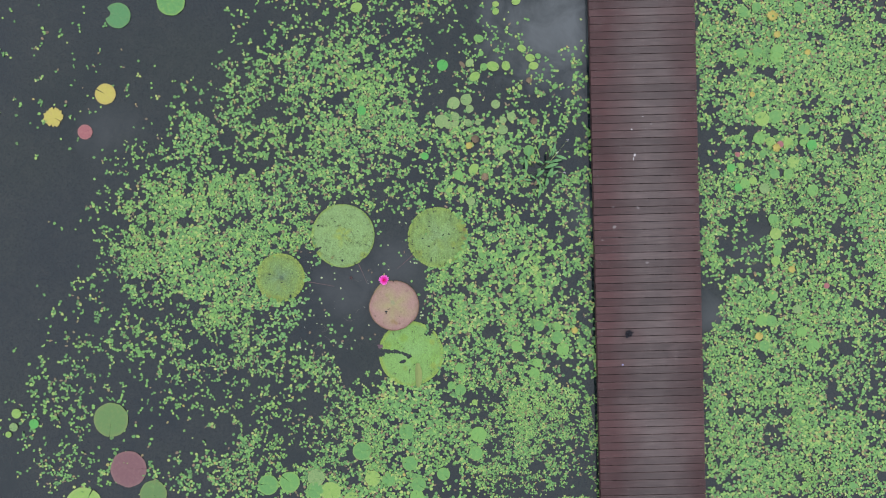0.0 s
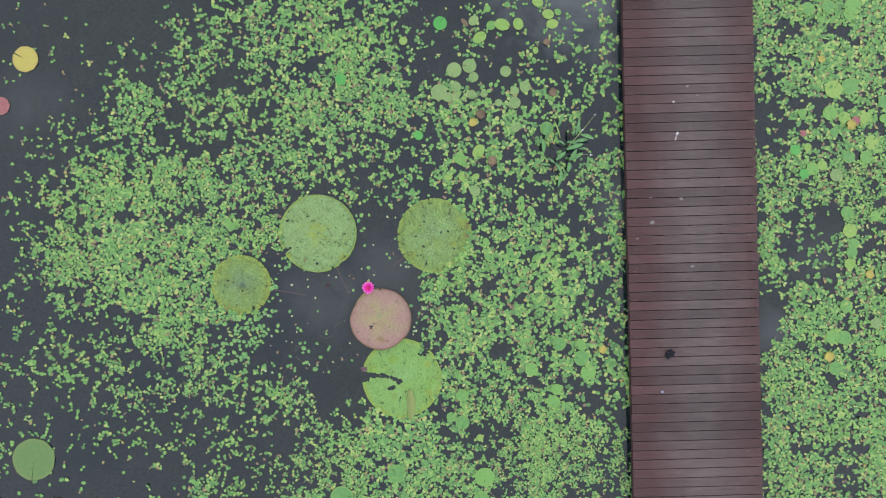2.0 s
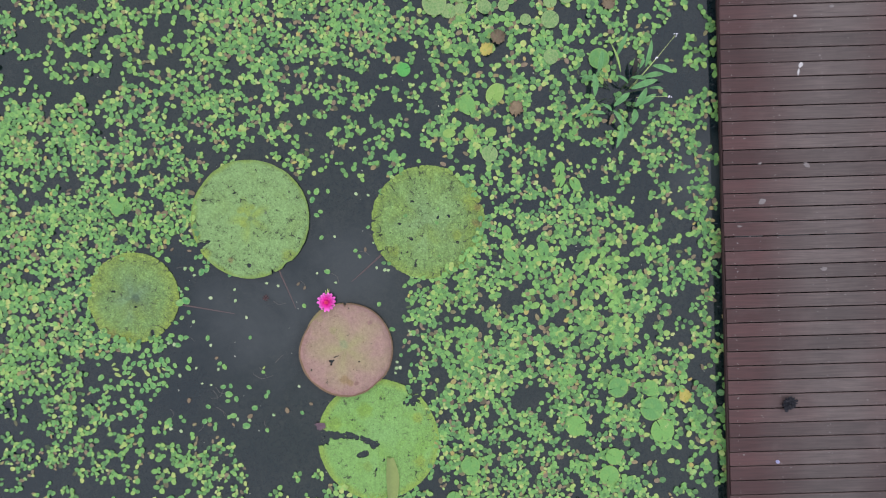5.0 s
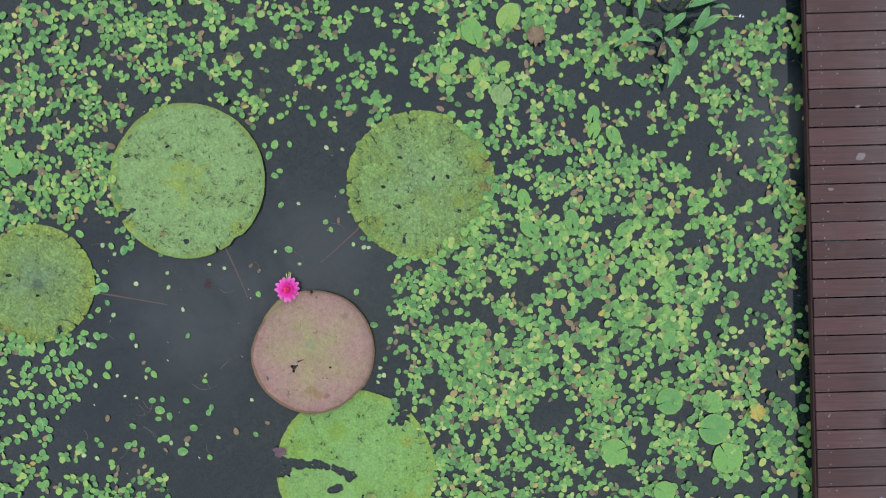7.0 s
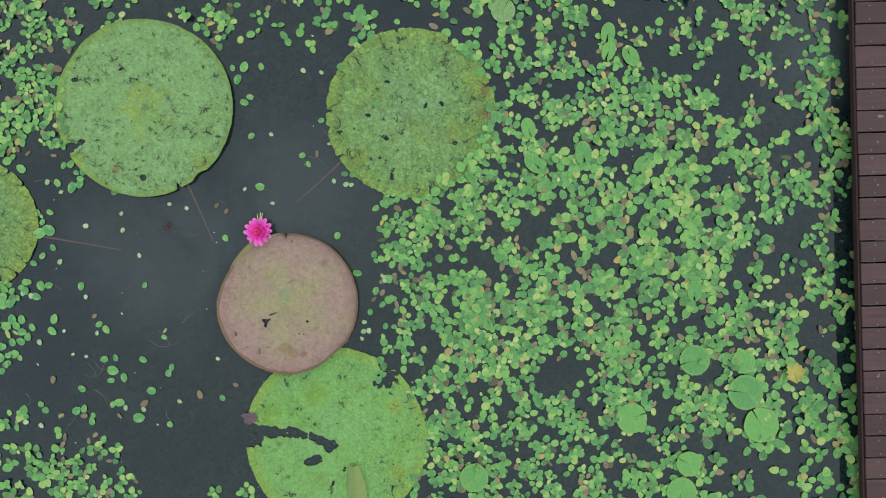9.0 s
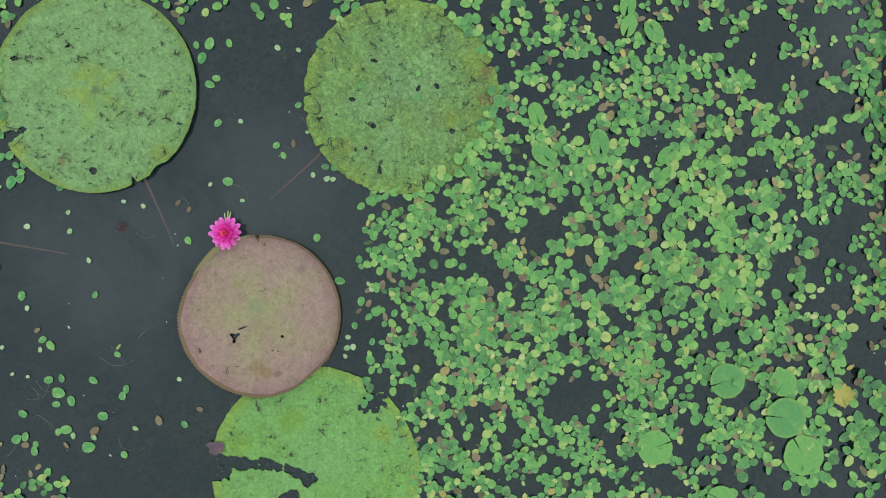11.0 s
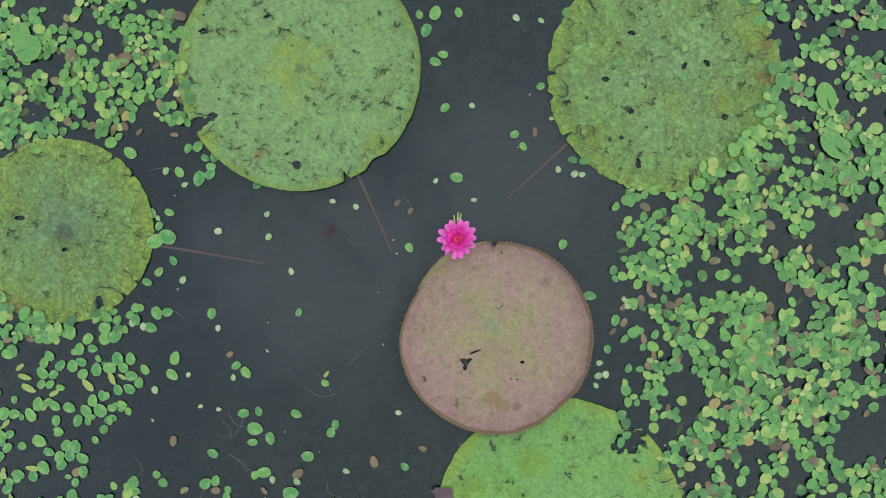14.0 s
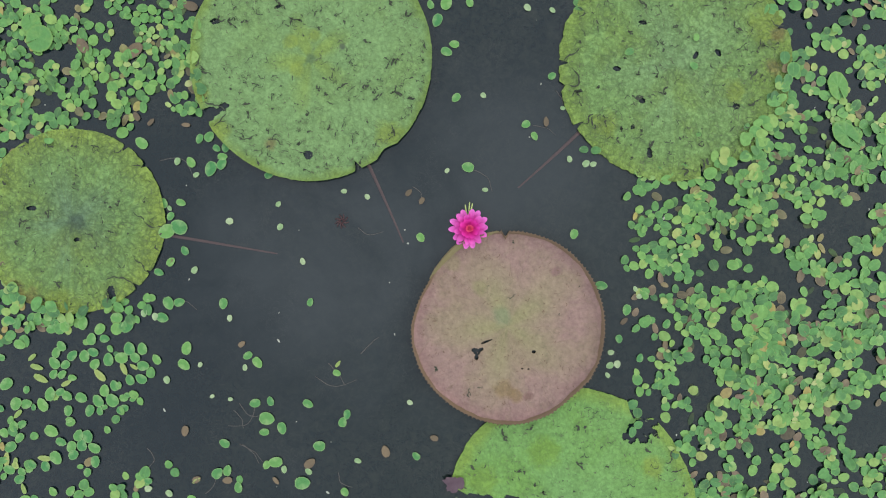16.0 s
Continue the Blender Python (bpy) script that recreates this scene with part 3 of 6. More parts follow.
pad_c = giant_pad("grey-green giant lily pad with yellowed rim", -3.171, -0.570, 0.471, PAD3,
                  wobble(7.0, 0.009, ((-5, 1.0, 0.04), (-68, 3, 0.06), (-47, 1.4, 0.07), (-35, 1.0, 0.05), (53, 1.2, 0.08), (36, 1.0, 0.05), (118, 1.2, 0.05))),
                  holes(4, (0.184, -0.378, 0.023, 0.063, 10), (0.020, -0.092, 0.017, 0.011, 0), (-0.205, 0.072, 0.026, 0.011, 0)), lift=0.0)
pad_d = giant_pad("bronze-red giant lily pad with upturned prickly rim", -0.987, -1.158, 0.486, PAD4,
                  wobble(11.0, 0.004, ((150, 26, 0.05), (90, 2, 0.06), (-50, 14, 0.025))),
                  holes(5, (-0.158, -0.124, 0.022, 0.015, 0), (-0.174, -0.116, 0.012, 0.010, 0), (-0.138, -0.114, 0.013, 0.009, 30), (-0.160, -0.148, 0.009, 0.014, 0), (-0.108, -0.074, 0.028, 0.005, 20), (0.128, -0.132, 0.009, 0.007, 0), (0.068, -0.215, 0.005, 0.004, 0), (0.100, -0.218, 0.005, 0.004, 0)),
                  lift=0.02, z=0.022, teeth=0.013, rim_mat=M_RIM)
pad_e = giant_pad("torn lime-green giant lily pad with ragged holes", -0.687, -2.103, 0.625, PAD5,
                  wobble(15.0, 0.008, ((55, 7, 0.10), (174, 7, 0.30), (118, 16, 0.03))),
                  holes(6, (-0.449, 0.055, 0.133, 0.039, -10), (-0.273, 0.043, 0.102, 0.031, -18), (-0.118, -0.009, 0.094, 0.031, -24), (-0.606, 0.028, 0.102, 0.078, -12), (-0.161, -0.153, 0.070, 0.035, 18), (-0.041, -0.058, 0.047, 0.039, 38),
                        (0.363, 0.394, 0.086, 0.055, 18), (0.053, -0.217, 0.008, 0.102, -17), (0.382, -0.352, 0.007, 0.078, 8), (-0.028, -0.313, 0.009, 0.063, -12)),
                  lift=0.0, z=0.008)


def gnawed_skin(pad, radius, count, seed, size, spread=0.95, through=0.3, cracks=(), scar=None, gashes=()):
    """Insect bites over a blade: many healed scars, fewer open slits, some forked, and cracks that run in
    from the rim (angle in degrees, inner and outer share of the radius)."""
    rng = random.Random(seed)
    bags = ([], []), ([], [])

    def worm(bag, px, py, w, long, wide, bend, n=6, high=0.0085):
        verts, faces = bag
        base = len(verts)
        for i in range(n + 1):
            half = wide / 2 * math.sin(math.pi * (0.08 + 0.84 * i / n)) * rng.uniform(0.3, 1.8)
            nx, ny = -math.sin(w), math.cos(w)
            verts += [(px + nx * half, py + ny * half, high), (px - nx * half, py - ny * half, high)]
            px, py = px + long / n * math.cos(w), py + long / n * math.sin(w)
            w += bend / n + rng.uniform(-0.75, 0.75)
        for i in range(n):
            q = base + 2 * i
            faces.append((q, q + 1, q + 3, q + 2))

    for _ in range(count):
        a = rng.uniform(0, 6.28)
        r = radius * spread * rng.random() ** 0.42
        if noise.noise((r * math.cos(a) * 5 + seed, r * math.sin(a) * 5, 1)) < rng.uniform(-0.5, 0.12):
            continue
        px, py, turn = r * math.cos(a), r * math.sin(a), rng.uniform(0, 6.28)
        open_slit = rng.random() < through
        long = size * rng.choice((0.35, 0.5, 0.7, 1.0) if not open_slit else (0.4, 0.6, 1.0, 1.7))
        wide = rng.choice((0.0018, 0.0026, 0.0036) if not open_slit else (0.0025, 0.0035, 0.005, 0.009))
        for fork in range(rng.choice((1, 1, 2, 3) if open_slit else (1, 1, 2))):
            worm(bags[open_slit], px, py, turn + fork * rng.uniform(0.9, 2.4), long * (1 - 0.25 * fork), wide, rng.uniform(-1.8, 1.8))
    for at, inner, outer in cracks:
        a = radians(at)
        worm(bags[1], radius * outer * math.cos(a), radius * outer * math.sin(a), a + math.pi + rng.uniform(-0.3, 0.3), radius * (outer - inner), 0.007, rng.uniform(-0.5, 0.5), 12)
    for gx, gy, at, long in gashes:
        for fork in range(3):
            worm(bags[1], gx, gy, radians(at + fork * 55 - 30), long * (1 - 0.3 * fork), 0.0075, rng.uniform(-0.8, 0.8), 8)
    for (verts, faces), material, nm, text in ((bags[0], scar or M_SCAR, "scarred_skin", "dull healed insect scars"), (bags[1], M_SLIT, "gnawed_skin", "dark insect-eaten slits")):
        if verts:
            tagged(mesh_object(nm, verts, faces, material, pad, text), text, kind="stuff")


gnawed_skin(pad_a, 0.609, 1500, 31, 0.027, 0.95, 0.22, ((200, 0.72, 0.98), (186, 0.80, 0.98), (213, 0.82, 0.99), (-68, 0.86, 1.0), (50, 0.88, 1.0)),
            gashes=((-0.470, 0.207, 0, 0.055), (-0.413, 0.202, -8, 0.065), (0.325, -0.215, 70, 0.055), (0.482, 0.202, 10, 0.045), (-0.204, -0.400, 60, 0.060), (-0.353, -0.396, 35, 0.070), (0.080, -0.359, 80, 0.030), (0.414, -0.383, 150, 0.045), (-0.020, -0.280, 100, 0.030)))
gnawed_skin(pad_b, 0.583, 1000, 32, 0.028, 0.95, 0.28, ((177, 0.74, 0.98), (189, 0.66, 0.98), (210, 0.78, 0.98), (-77, 0.80, 0.98), (148, 0.82, 0.98), (60, 0.84, 0.98), (18, 0.82, 0.98), (-12, 0.85, 0.98), (128, 0.85, 0.98), (110, 0.70, 0.97), (135, 0.72, 0.97)))
gnawed_skin(pad_c, 0.471, 520, 33, 0.022, 0.95, 0.22, ((-47, 0.62, 0.97), (-35, 0.76, 0.98), (-20, 0.90, 0.99), (53, 0.82, 0.98), (36, 0.84, 0.98), (-68, 0.80, 0.97), (-82, 0.85, 0.98), (118, 0.85, 0.99), (-5, 0.55, 0.98)))
gnawed_skin(pad_d, 0.486, 330, 34, 0.022, 0.90, 0.05, scar=M_FLECK)
gnawed_skin(pad_e, 0.625, 800, 35, 0.026, 0.95, 0.25, ((-38, 0.55, 0.93), (30, 0.80, 0.97), (20, 0.85, 0.98)))

# the smooth olive stretch of the bronze pad's rim beside the flower
verts, faces = [], []
flange_edge = wobble(11.0, 0.004, ((150, 26, 0.05), (90, 2, 0.06), (-50, 14, 0.025)))
for i in range(41):
    a = radians(94 + 53 * i / 40)
    e = 0.486 * flange_edge(a)
    deep = 0.030 * math.sin(math.pi * (0.06 + 0.88 * i / 40)) + 0.006
    for f, h in ((0.998, 0.026), (1.0 - deep * 0.9, 0.032), (1.0 - deep * 1.9, 0.012)):
        verts.append((e * f * math.cos(a), e * f * math.sin(a), h))
for i in range(40):
    for k in range(2):
        q = i * 3 + k
        faces.append((q, q + 3, q + 4, q + 1))
mesh_object("smooth_flange", verts, faces, M_FLANGE, pad_d, "smooth olive stretch of the rim")


# ---- smaller lily pads ----
def lily_pad(label, x, y, r, material, slit=200.0, oval=1.0, ragged=0.0, z=None, curl=0.0, wide=2.2, bite=0.0):
    """A floating pad with a slit from its edge to its stalk."""
    rings, segs = 7, 44
    verts, uvs, faces = [(0, 0, 0)], [(0, 0)], []
    half = radians(wide)
    seed = x * 3.1 + y * 1.7
    for i in range(1, rings + 1):
        f = i / rings
        for k in range(segs + 1):
            a = half + (2 * math.pi - 2 * half) * k / segs
            g = 1 + 0.03 * noise.noise((math.cos(a) * 2 + seed, math.sin(a) * 2, 0)) + ragged * noise.noise((math.cos(a) * 5 + seed, math.sin(a) * 5, 2))
            off = min(a, 2 * math.pi - a) / 0.42
            g -= bite * math.sqrt(1 - off * off) if off < 1 else 0.0
            px, py = r * f * g * math.cos(a), r * f * g * math.sin(a) * oval
            verts.append((px, py, curl * r * f ** 3 * (0.5 + noise.noise((math.cos(a) * 1.5 + seed, math.sin(a) * 1.5, 4))) + 0.02 * r * math.cos(8 * a) * f))
            uvs.append((f * math.cos(a), f * math.sin(a)))
    w = segs + 1
    for i in range(rings):
        for k in range(segs):
            faces.append((0, 1 + k, 2 + k) if i == 0 else (1 + (i - 1) * w + k, 1 + i * w + k, 2 + i * w + k, 2 + (i - 1) * w + k))
    ob = mesh_object("lily_pad", verts, faces, material, uvs=uvs)
    ob.matrix_world = pose(x, y, z if z else random.uniform(0.012, 0.017), 0, 0, slit)
    return tagged(ob, label, "lily pad", "lily pads")

lily_pad("round green lily pad with a bitten edge", -6.160, 4.563, 0.246, M_JADE, 168, wide=0.3, bite=0.42)
lily_pad("round green lily pad floating on dark water", -5.128, 4.807, 0.273, M_GREEN, 80, wide=1.5)
lily_pad("pale yellow round lily pad on dark water", -6.446, 3.059, 0.202, M_YELLOW, 150, wide=3)
lily_pad("ragged yellow-orange withering lily pad", -7.463, 2.639, 0.186, M_YELLOW, 330, ragged=0.35)
lily_pad("small pink-red round lily pad", -6.861, 2.340, 0.142, M_RED, 20, wide=1)
lily_pad("large green lily pad with a notch", -6.529, -3.237, 0.333, M_MOSS, 264, wide=0.8)
lily_pad("purple-bronze round lily pad", -6.219, -4.201, 0.349, M_PURPLE, 0, wide=0.5)
lily_pad("lime-green round lily pad", -7.107, -4.893, 0.360, M_LIME, 60, wide=2)
lily_pad("olive green lily pad beside a purple one", -5.751, -4.697, 0.262, M_MOSS, 300, wide=1)
lily_pad("small round lily pad in open water", -8.356, -3.069, 0.093, M_LIME, 30)
lily_pad("small round lily pad in open water", -8.022, -3.275, 0.093, M_BRIGHT, 97)
lily_pad("small round lily pad in open water", -8.419, -3.331, 0.082, M_OLIVE, 205)
lily_pad("small round lily pad in open water", -8.522, -3.471, 0.060, M_LIME, 232)
lily_pad("oval green water plant leaf floating on open water", -1.560, 4.593, 0.115, M_LIME, 201, oval=0.8)
lily_pad("oval green water plant leaf floating on open water", 1.118, 4.587, 0.066, M_LIME, 177, oval=0.8)
lily_pad("oval green water plant leaf floating on open water", 1.115, 4.446, 0.066, M_LIME, 38, oval=0.9)
lily_pad("oval green water plant leaf floating on open water", 1.511, 4.631, 0.087, M_LIME, 200, oval=0.8)
lily_pad("oval green water plant leaf floating on open water", 0.775, 3.934, 0.098, M_GREEN, 344, oval=0.75)
lily_pad("oval green water plant leaf floating on open water", 1.598, 3.727, 0.087, M_LIME, 341, oval=0.75)
lily_pad("oval green water plant leaf floating on open water", 1.756, 3.538, 0.093, M_LIME, 345, oval=0.8)
lily_pad("oval green water plant leaf floating on open water", 1.910, 3.567, 0.055, M_GREEN, 316, oval=0.9)
lily_pad("oval green water plant leaf floating on open water", 1.818, 3.385, 0.093, M_LIME, 181, oval=0.8)
lily_pad("oval green water plant leaf floating on open water", 1.034, 3.395, 0.120, M_LIME, 342, oval=0.75)
lily_pad("oval green water plant leaf floating on open water", 1.284, 3.399, 0.093, M_LIME, 104, oval=0.85)
lily_pad("oval green water plant leaf floating on open water", 0.859, 3.388, 0.076, M_GREEN, 231, oval=0.9)
lily_pad("oval green water plant leaf floating on open water", 0.680, 3.208, 0.109, M_LIME, 32, oval=0.75)
lily_pad("oval green water plant leaf floating on open water", 0.589, 3.472, 0.087, M_OLIVE, 227, oval=0.8)
lily_pad("oval green water plant leaf floating on open water", 0.447, 3.443, 0.076, M_BROWN, 309, oval=0.5)
lily_pad("oval green water plant leaf floating on open water", 0.811, 3.650, 0.055, M_GREEN, 278, oval=0.9)
lily_pad("oval green water plant leaf floating on open water", 1.118, 3.707, 0.049, M_GREEN, 220, oval=0.8)
lily_pad("oval green water plant leaf floating on open water", 1.546, 2.979, 0.055, M_LIME, 275, oval=0.8)
lily_pad("oval green water plant leaf floating on open water", 2.211, 2.972, 0.055, M_GREEN, 251, oval=0.8)
lily_pad("oval green water plant leaf floating on open water", -0.519, 3.185, 0.066, M_LIME, 47, oval=0.95)
lily_pad("bright green round lily pad", 0.065, 3.442, 0.107, M_BRIGHT, 60, wide=2)
lily_pad("bright green round lily pad among small leaves", -1.516, 2.613, 0.087, M_BRIGHT, 120, wide=3)
lily_pad("bright green round lily pad among small leaves", -0.318, 1.700, 0.071, M_BRIGHT, 20)
lily_pad("green lily pad with pale veins near the boardwalk", 0.264, 2.708, 0.116, M_OLIVE, 254)
lily_pad("green lily pad with pale veins near the boardwalk", 0.505, 2.767, 0.110, M_OLIVE, 174)
lily_pad("green lily pad with pale veins near the boardwalk", 0.566, 2.591, 0.076, M_OLIVE, 112)
lily_pad("green lily pad with pale veins near the boardwalk", 0.290, 2.446, 0.076, M_OLIVE, 155)
lily_pad("green lily pad with pale veins near the boardwalk", 0.286, 2.305, 0.058, M_OLIVE, 246)
lily_pad("green lily pad with pale veins near the boardwalk", 0.015, 2.366, 0.124, M_OLIVE, 156)
lily_pad("green lily pad with pale veins near the boardwalk", 0.166, 2.286, 0.076, M_OLIVE, 279)
lily_pad("green lily pad with pale veins near the boardwalk", 0.527, 2.320, 0.072, M_OLIVE, 194)
lily_pad("green lily pad with pale veins near the boardwalk", 0.723, 2.326, 0.058, M_OLIVE, 25)
lily_pad("green lily pad with pale veins near the boardwalk", 1.070, 2.665, 0.086, M_OLIVE, 42)
lily_pad("green lily pad with pale veins near the boardwalk", 1.369, 2.418, 0.086, M_OLIVE, 344)
lily_pad("green lily pad with pale veins near the boardwalk", 1.204, 2.357, 0.068, M_OLIVE, 281)
lily_pad("green lily pad with pale veins near the boardwalk", 1.199, 2.172, 0.092, M_OLIVE, 40)
lily_pad("green lily pad with pale veins near the boardwalk", 0.948, 2.178, 0.058, M_OLIVE, 47)
lily_pad("green lily pad with pale veins near the boardwalk", 1.200, 1.791, 0.076, M_OLIVE, 316)
lily_pad("green lily pad with pale veins near the boardwalk", 1.690, 1.756, 0.106, M_GREEN, 285)
lily_pad("oval light green leaf floating on water", 0.133, 1.034, 0.066, M_LIME, 4, oval=0.7)
lily_pad("oval light green leaf floating on water", 0.340, 1.035, 0.062, M_LIME, 264, oval=0.75)
lily_pad("oval light green leaf floating on water", 0.559, 1.035, 0.062, M_LIME, 20, oval=0.7)
lily_pad("oval light green leaf floating on water", 0.326, 1.323, 0.109, M_GREEN, 290, oval=0.75)
lily_pad("oval light green leaf floating on water", 0.613, 1.425, 0.115, M_LIME, 240, oval=0.75)
lily_pad("withered brown lily pad", 0.660, 2.001, 0.076, M_BROWN, 127, ragged=0.4, curl=0.5)
lily_pad("withered brown lily pad", 0.827, 1.266, 0.076, M_BROWN, 246, ragged=0.4, curl=0.5)
lily_pad("withered brown lily pad", 1.724, 3.105, 0.055, M_BROWN, 72, ragged=0.4, curl=0.5)
lily_pad("withered brown lily pad", 1.802, 2.319, 0.066, M_BROWN, 135, ragged=0.4, curl=0.5)
lily_pad("yellowing curled lily pad", 0.537, 1.884, 0.066, M_YELLOW, 40, ragged=0.3, curl=0.4)
lily_pad("round green lily pad among small floating leaves", -0.809, -3.615, 0.147, M_GREEN, 124)
lily_pad("round green lily pad among small floating leaves", 0.580, -3.705, 0.153, M_GREEN, 262)
lily_pad("round green lily pad among small floating leaves", 0.516, -4.066, 0.131, M_GREEN, 120)
lily_pad("round green lily pad among small floating leaves", -1.684, -3.965, 0.180, M_GREEN, 7)
lily_pad("round green lily pad among small floating leaves", -1.490, -4.498, 0.147, M_LIME, 6)
lily_pad("round green lily pad among small floating leaves", -1.184, -4.539, 0.131, M_GREEN, 131)
lily_pad("round green lily pad among small floating leaves", -0.770, -4.231, 0.142, M_GREEN, 165)
lily_pad("round green lily pad among small floating leaves", -0.119, -4.456, 0.126, M_GREEN, 314)
lily_pad("round green lily pad among small floating leaves", -0.606, -4.653, 0.142, M_GREEN, 327)
lily_pad("round green lily pad among small floating leaves", -0.645, -4.871, 0.131, M_GREEN, 100)
lily_pad("round green lily pad among small floating leaves", -3.521, -4.578, 0.197, M_GREEN, 173)
lily_pad("round green lily pad among small floating leaves", -3.103, -4.534, 0.197, M_GREEN, 140)
lily_pad("round green lily pad among small floating leaves", -2.585, -4.459, 0.164, M_OLIVE, 335)
lily_pad("round green lily pad among small floating leaves", -2.614, -4.711, 0.164, M_GREEN, 170)
lily_pad("round green lily pad among small floating leaves", -2.308, -4.741, 0.186, M_LIME, 284)
lily_pad("round green lily pad among small floating leaves", -1.918, -4.905, 0.142, M_LIME, 42)
lily_pad("round green lily pad among small floating leaves", 0.079, -2.738, 0.076, M_GREEN, 73)
lily_pad("round green lily pad among small floating leaves", 0.252, -2.830, 0.109, M_GREEN, 265)
lily_pad("round green lily pad among small floating leaves", 0.519, -3.078, 0.055, M_LIME, 152)
lily_pad("round green lily pad with a slit among floating leaves", 1.802, -1.629, 0.105, M_GREEN, 195)
lily_pad("round green lily pad with a slit among floating leaves", 2.138, -1.649, 0.082, M_GREEN, 235)
lily_pad("round green lily pad with a slit among floating leaves", 2.148, -1.861, 0.121, M_GREEN, 172)
lily_pad("round green lily pad with a slit among floating leaves", 2.252, -2.091, 0.121, M_GREEN, 120)
lily_pad("round green lily pad with a slit among floating leaves", 1.358, -2.020, 0.105, M_GREEN, 20)
lily_pad("round green lily pad with a slit among floating leaves", 0.260, -2.403, 0.098, M_GREEN, 80)
lily_pad("round green lily pad with a slit among floating leaves", 1.745, -2.344, 0.086, M_GREEN, 150)
lily_pad("round green lily pad with a slit among floating leaves", 1.690, -2.539, 0.102, M_GREEN, 250)
lily_pad("crumpled yellow leaf among green", 2.484, -1.729, 0.066, M_YELLOW, 280, ragged=0.3, curl=0.5)
lily_pad("olive netted lily pad", 0.544, 0.813, 0.084, M_OLIVE, 60)
lily_pad("heart-shaped light green leaf among floating leaves", 0.698, -0.001, 0.074, M_GREEN, -75, oval=0.66, wide=12)
lily_pad("heart-shaped light green leaf among floating leaves", 1.072, -0.183, 0.086, M_GREEN, -85, oval=0.66, wide=12)
lily_pad("heart-shaped light green leaf among floating leaves", 0.731, -0.244, 0.082, M_GREEN, -45, oval=0.66, wide=12)
lily_pad("heart-shaped light green leaf among floating leaves", 1.261, 0.638, 0.074, M_GREEN, -100, oval=0.66, wide=12)
lily_pad("heart-shaped light green leaf among floating leaves", 1.262, 0.514, 0.070, M_GREEN, -110, oval=0.66, wide=12)
lily_pad("heart-shaped light green leaf among floating leaves", 1.413, 0.478, 0.078, M_GREEN, 120, oval=0.66, wide=12)
lily_pad("heart-shaped light green leaf among floating leaves", 1.814, -1.152, 0.074, M_GREEN, -95, oval=0.66, wide=12)
lily_pad("heart-shaped light green leaf among floating leaves", 1.472, -0.264, 0.066, M_GREEN, 40, oval=0.66, wide=12)
lily_pad("round green lily pad beside giant pads", -3.306, 0.356, 0.069, M_GREEN, 200)
lily_pad("round green lily pad beside giant pads", -3.347, 0.437, 0.051, M_GREEN, 100)
lily_pad("round green lily pad beyond the boardwalk", 5.877, 4.309, 0.104, M_GREEN, 201)
lily_pad("round green lily pad beyond the boardwalk", 6.130, 4.400, 0.093, M_GREEN, 307)
lily_pad("round green lily pad beyond the boardwalk", 6.192, 2.247, 0.136, M_LIME, 51)
lily_pad("round green lily pad beyond the boardwalk", 6.443, 2.284, 0.126, M_GREEN, 222)
lily_pad("round green lily pad beyond the boardwalk", 6.513, 3.532, 0.131, M_GREEN, 331)
lily_pad("round green lily pad beyond the boardwalk", 6.478, 3.424, 0.109, M_GREEN, 338)
lily_pad("round green lily pad beyond the boardwalk", 5.806, 3.518, 0.098, M_GREEN, 225)
lily_pad("round green lily pad beyond the boardwalk", 6.133, 3.542, 0.098, M_GREEN, 336)
lily_pad("round green lily pad beyond the boardwalk", 7.791, 2.194, 0.076, M_LIME, 331)
lily_pad("round green lily pad beyond the boardwalk", 6.993, 2.030, 0.109, M_GREEN, 79)
lily_pad("round green lily pad beyond the boardwalk", 6.129, 1.879, 0.115, M_GREEN, 288)
lily_pad("round green lily pad beyond the boardwalk", 6.345, 1.808, 0.087, M_LIME, 106)
lily_pad("round green lily pad beyond the boardwalk", 6.693, 1.777, 0.098, M_LIME, 4)
lily_pad("round green lily pad beyond the boardwalk", 6.965, 1.770, 0.066, M_GREEN, 309)
lily_pad("round green lily pad beyond the boardwalk", 7.139, 1.722, 0.098, M_BRIGHT, 297)
lily_pad("round green lily pad beyond the boardwalk", 6.772, 1.405, 0.109, M_LIME, 54)
lily_pad("round green lily pad beyond the boardwalk", 6.188, 1.583, 0.066, M_GREEN, 165)
lily_pad("round green lily pad beyond the boardwalk", 5.572, 1.316, 0.082, M_BRIGHT, 7)
lily_pad("round green lily pad beyond the boardwalk", 5.769, 1.355, 0.060, M_LIME, 333)
lily_pad("round green lily pad beyond the boardwalk", 5.838, 1.015, 0.098, M_GREEN, 303)
lily_pad("round green lily pad beyond the boardwalk", 5.705, 0.942, 0.076, M_BRIGHT, 262)
lily_pad("round green lily pad beyond the boardwalk", 5.991, 1.066, 0.076, M_LIME, 92)
lily_pad("round green lily pad beyond the boardwalk", 6.206, 0.907, 0.098, M_OLIVE, 14)
lily_pad("round green lily pad beyond the boardwalk", 6.408, 1.185, 0.098, M_GREEN, 54)
lily_pad("round green lily pad beyond the boardwalk", 6.680, 1.178, 0.098, M_GREEN, 359)
lily_pad("round green lily pad beyond the boardwalk", 7.142, 0.850, 0.109, M_GREEN, 339)
lily_pad("round green lily pad beyond the boardwalk", 7.705, 0.672, 0.098, M_GREEN, 146)
lily_pad("round green lily pad beyond the boardwalk", 6.368, 0.314, 0.098, M_GREEN, 292)
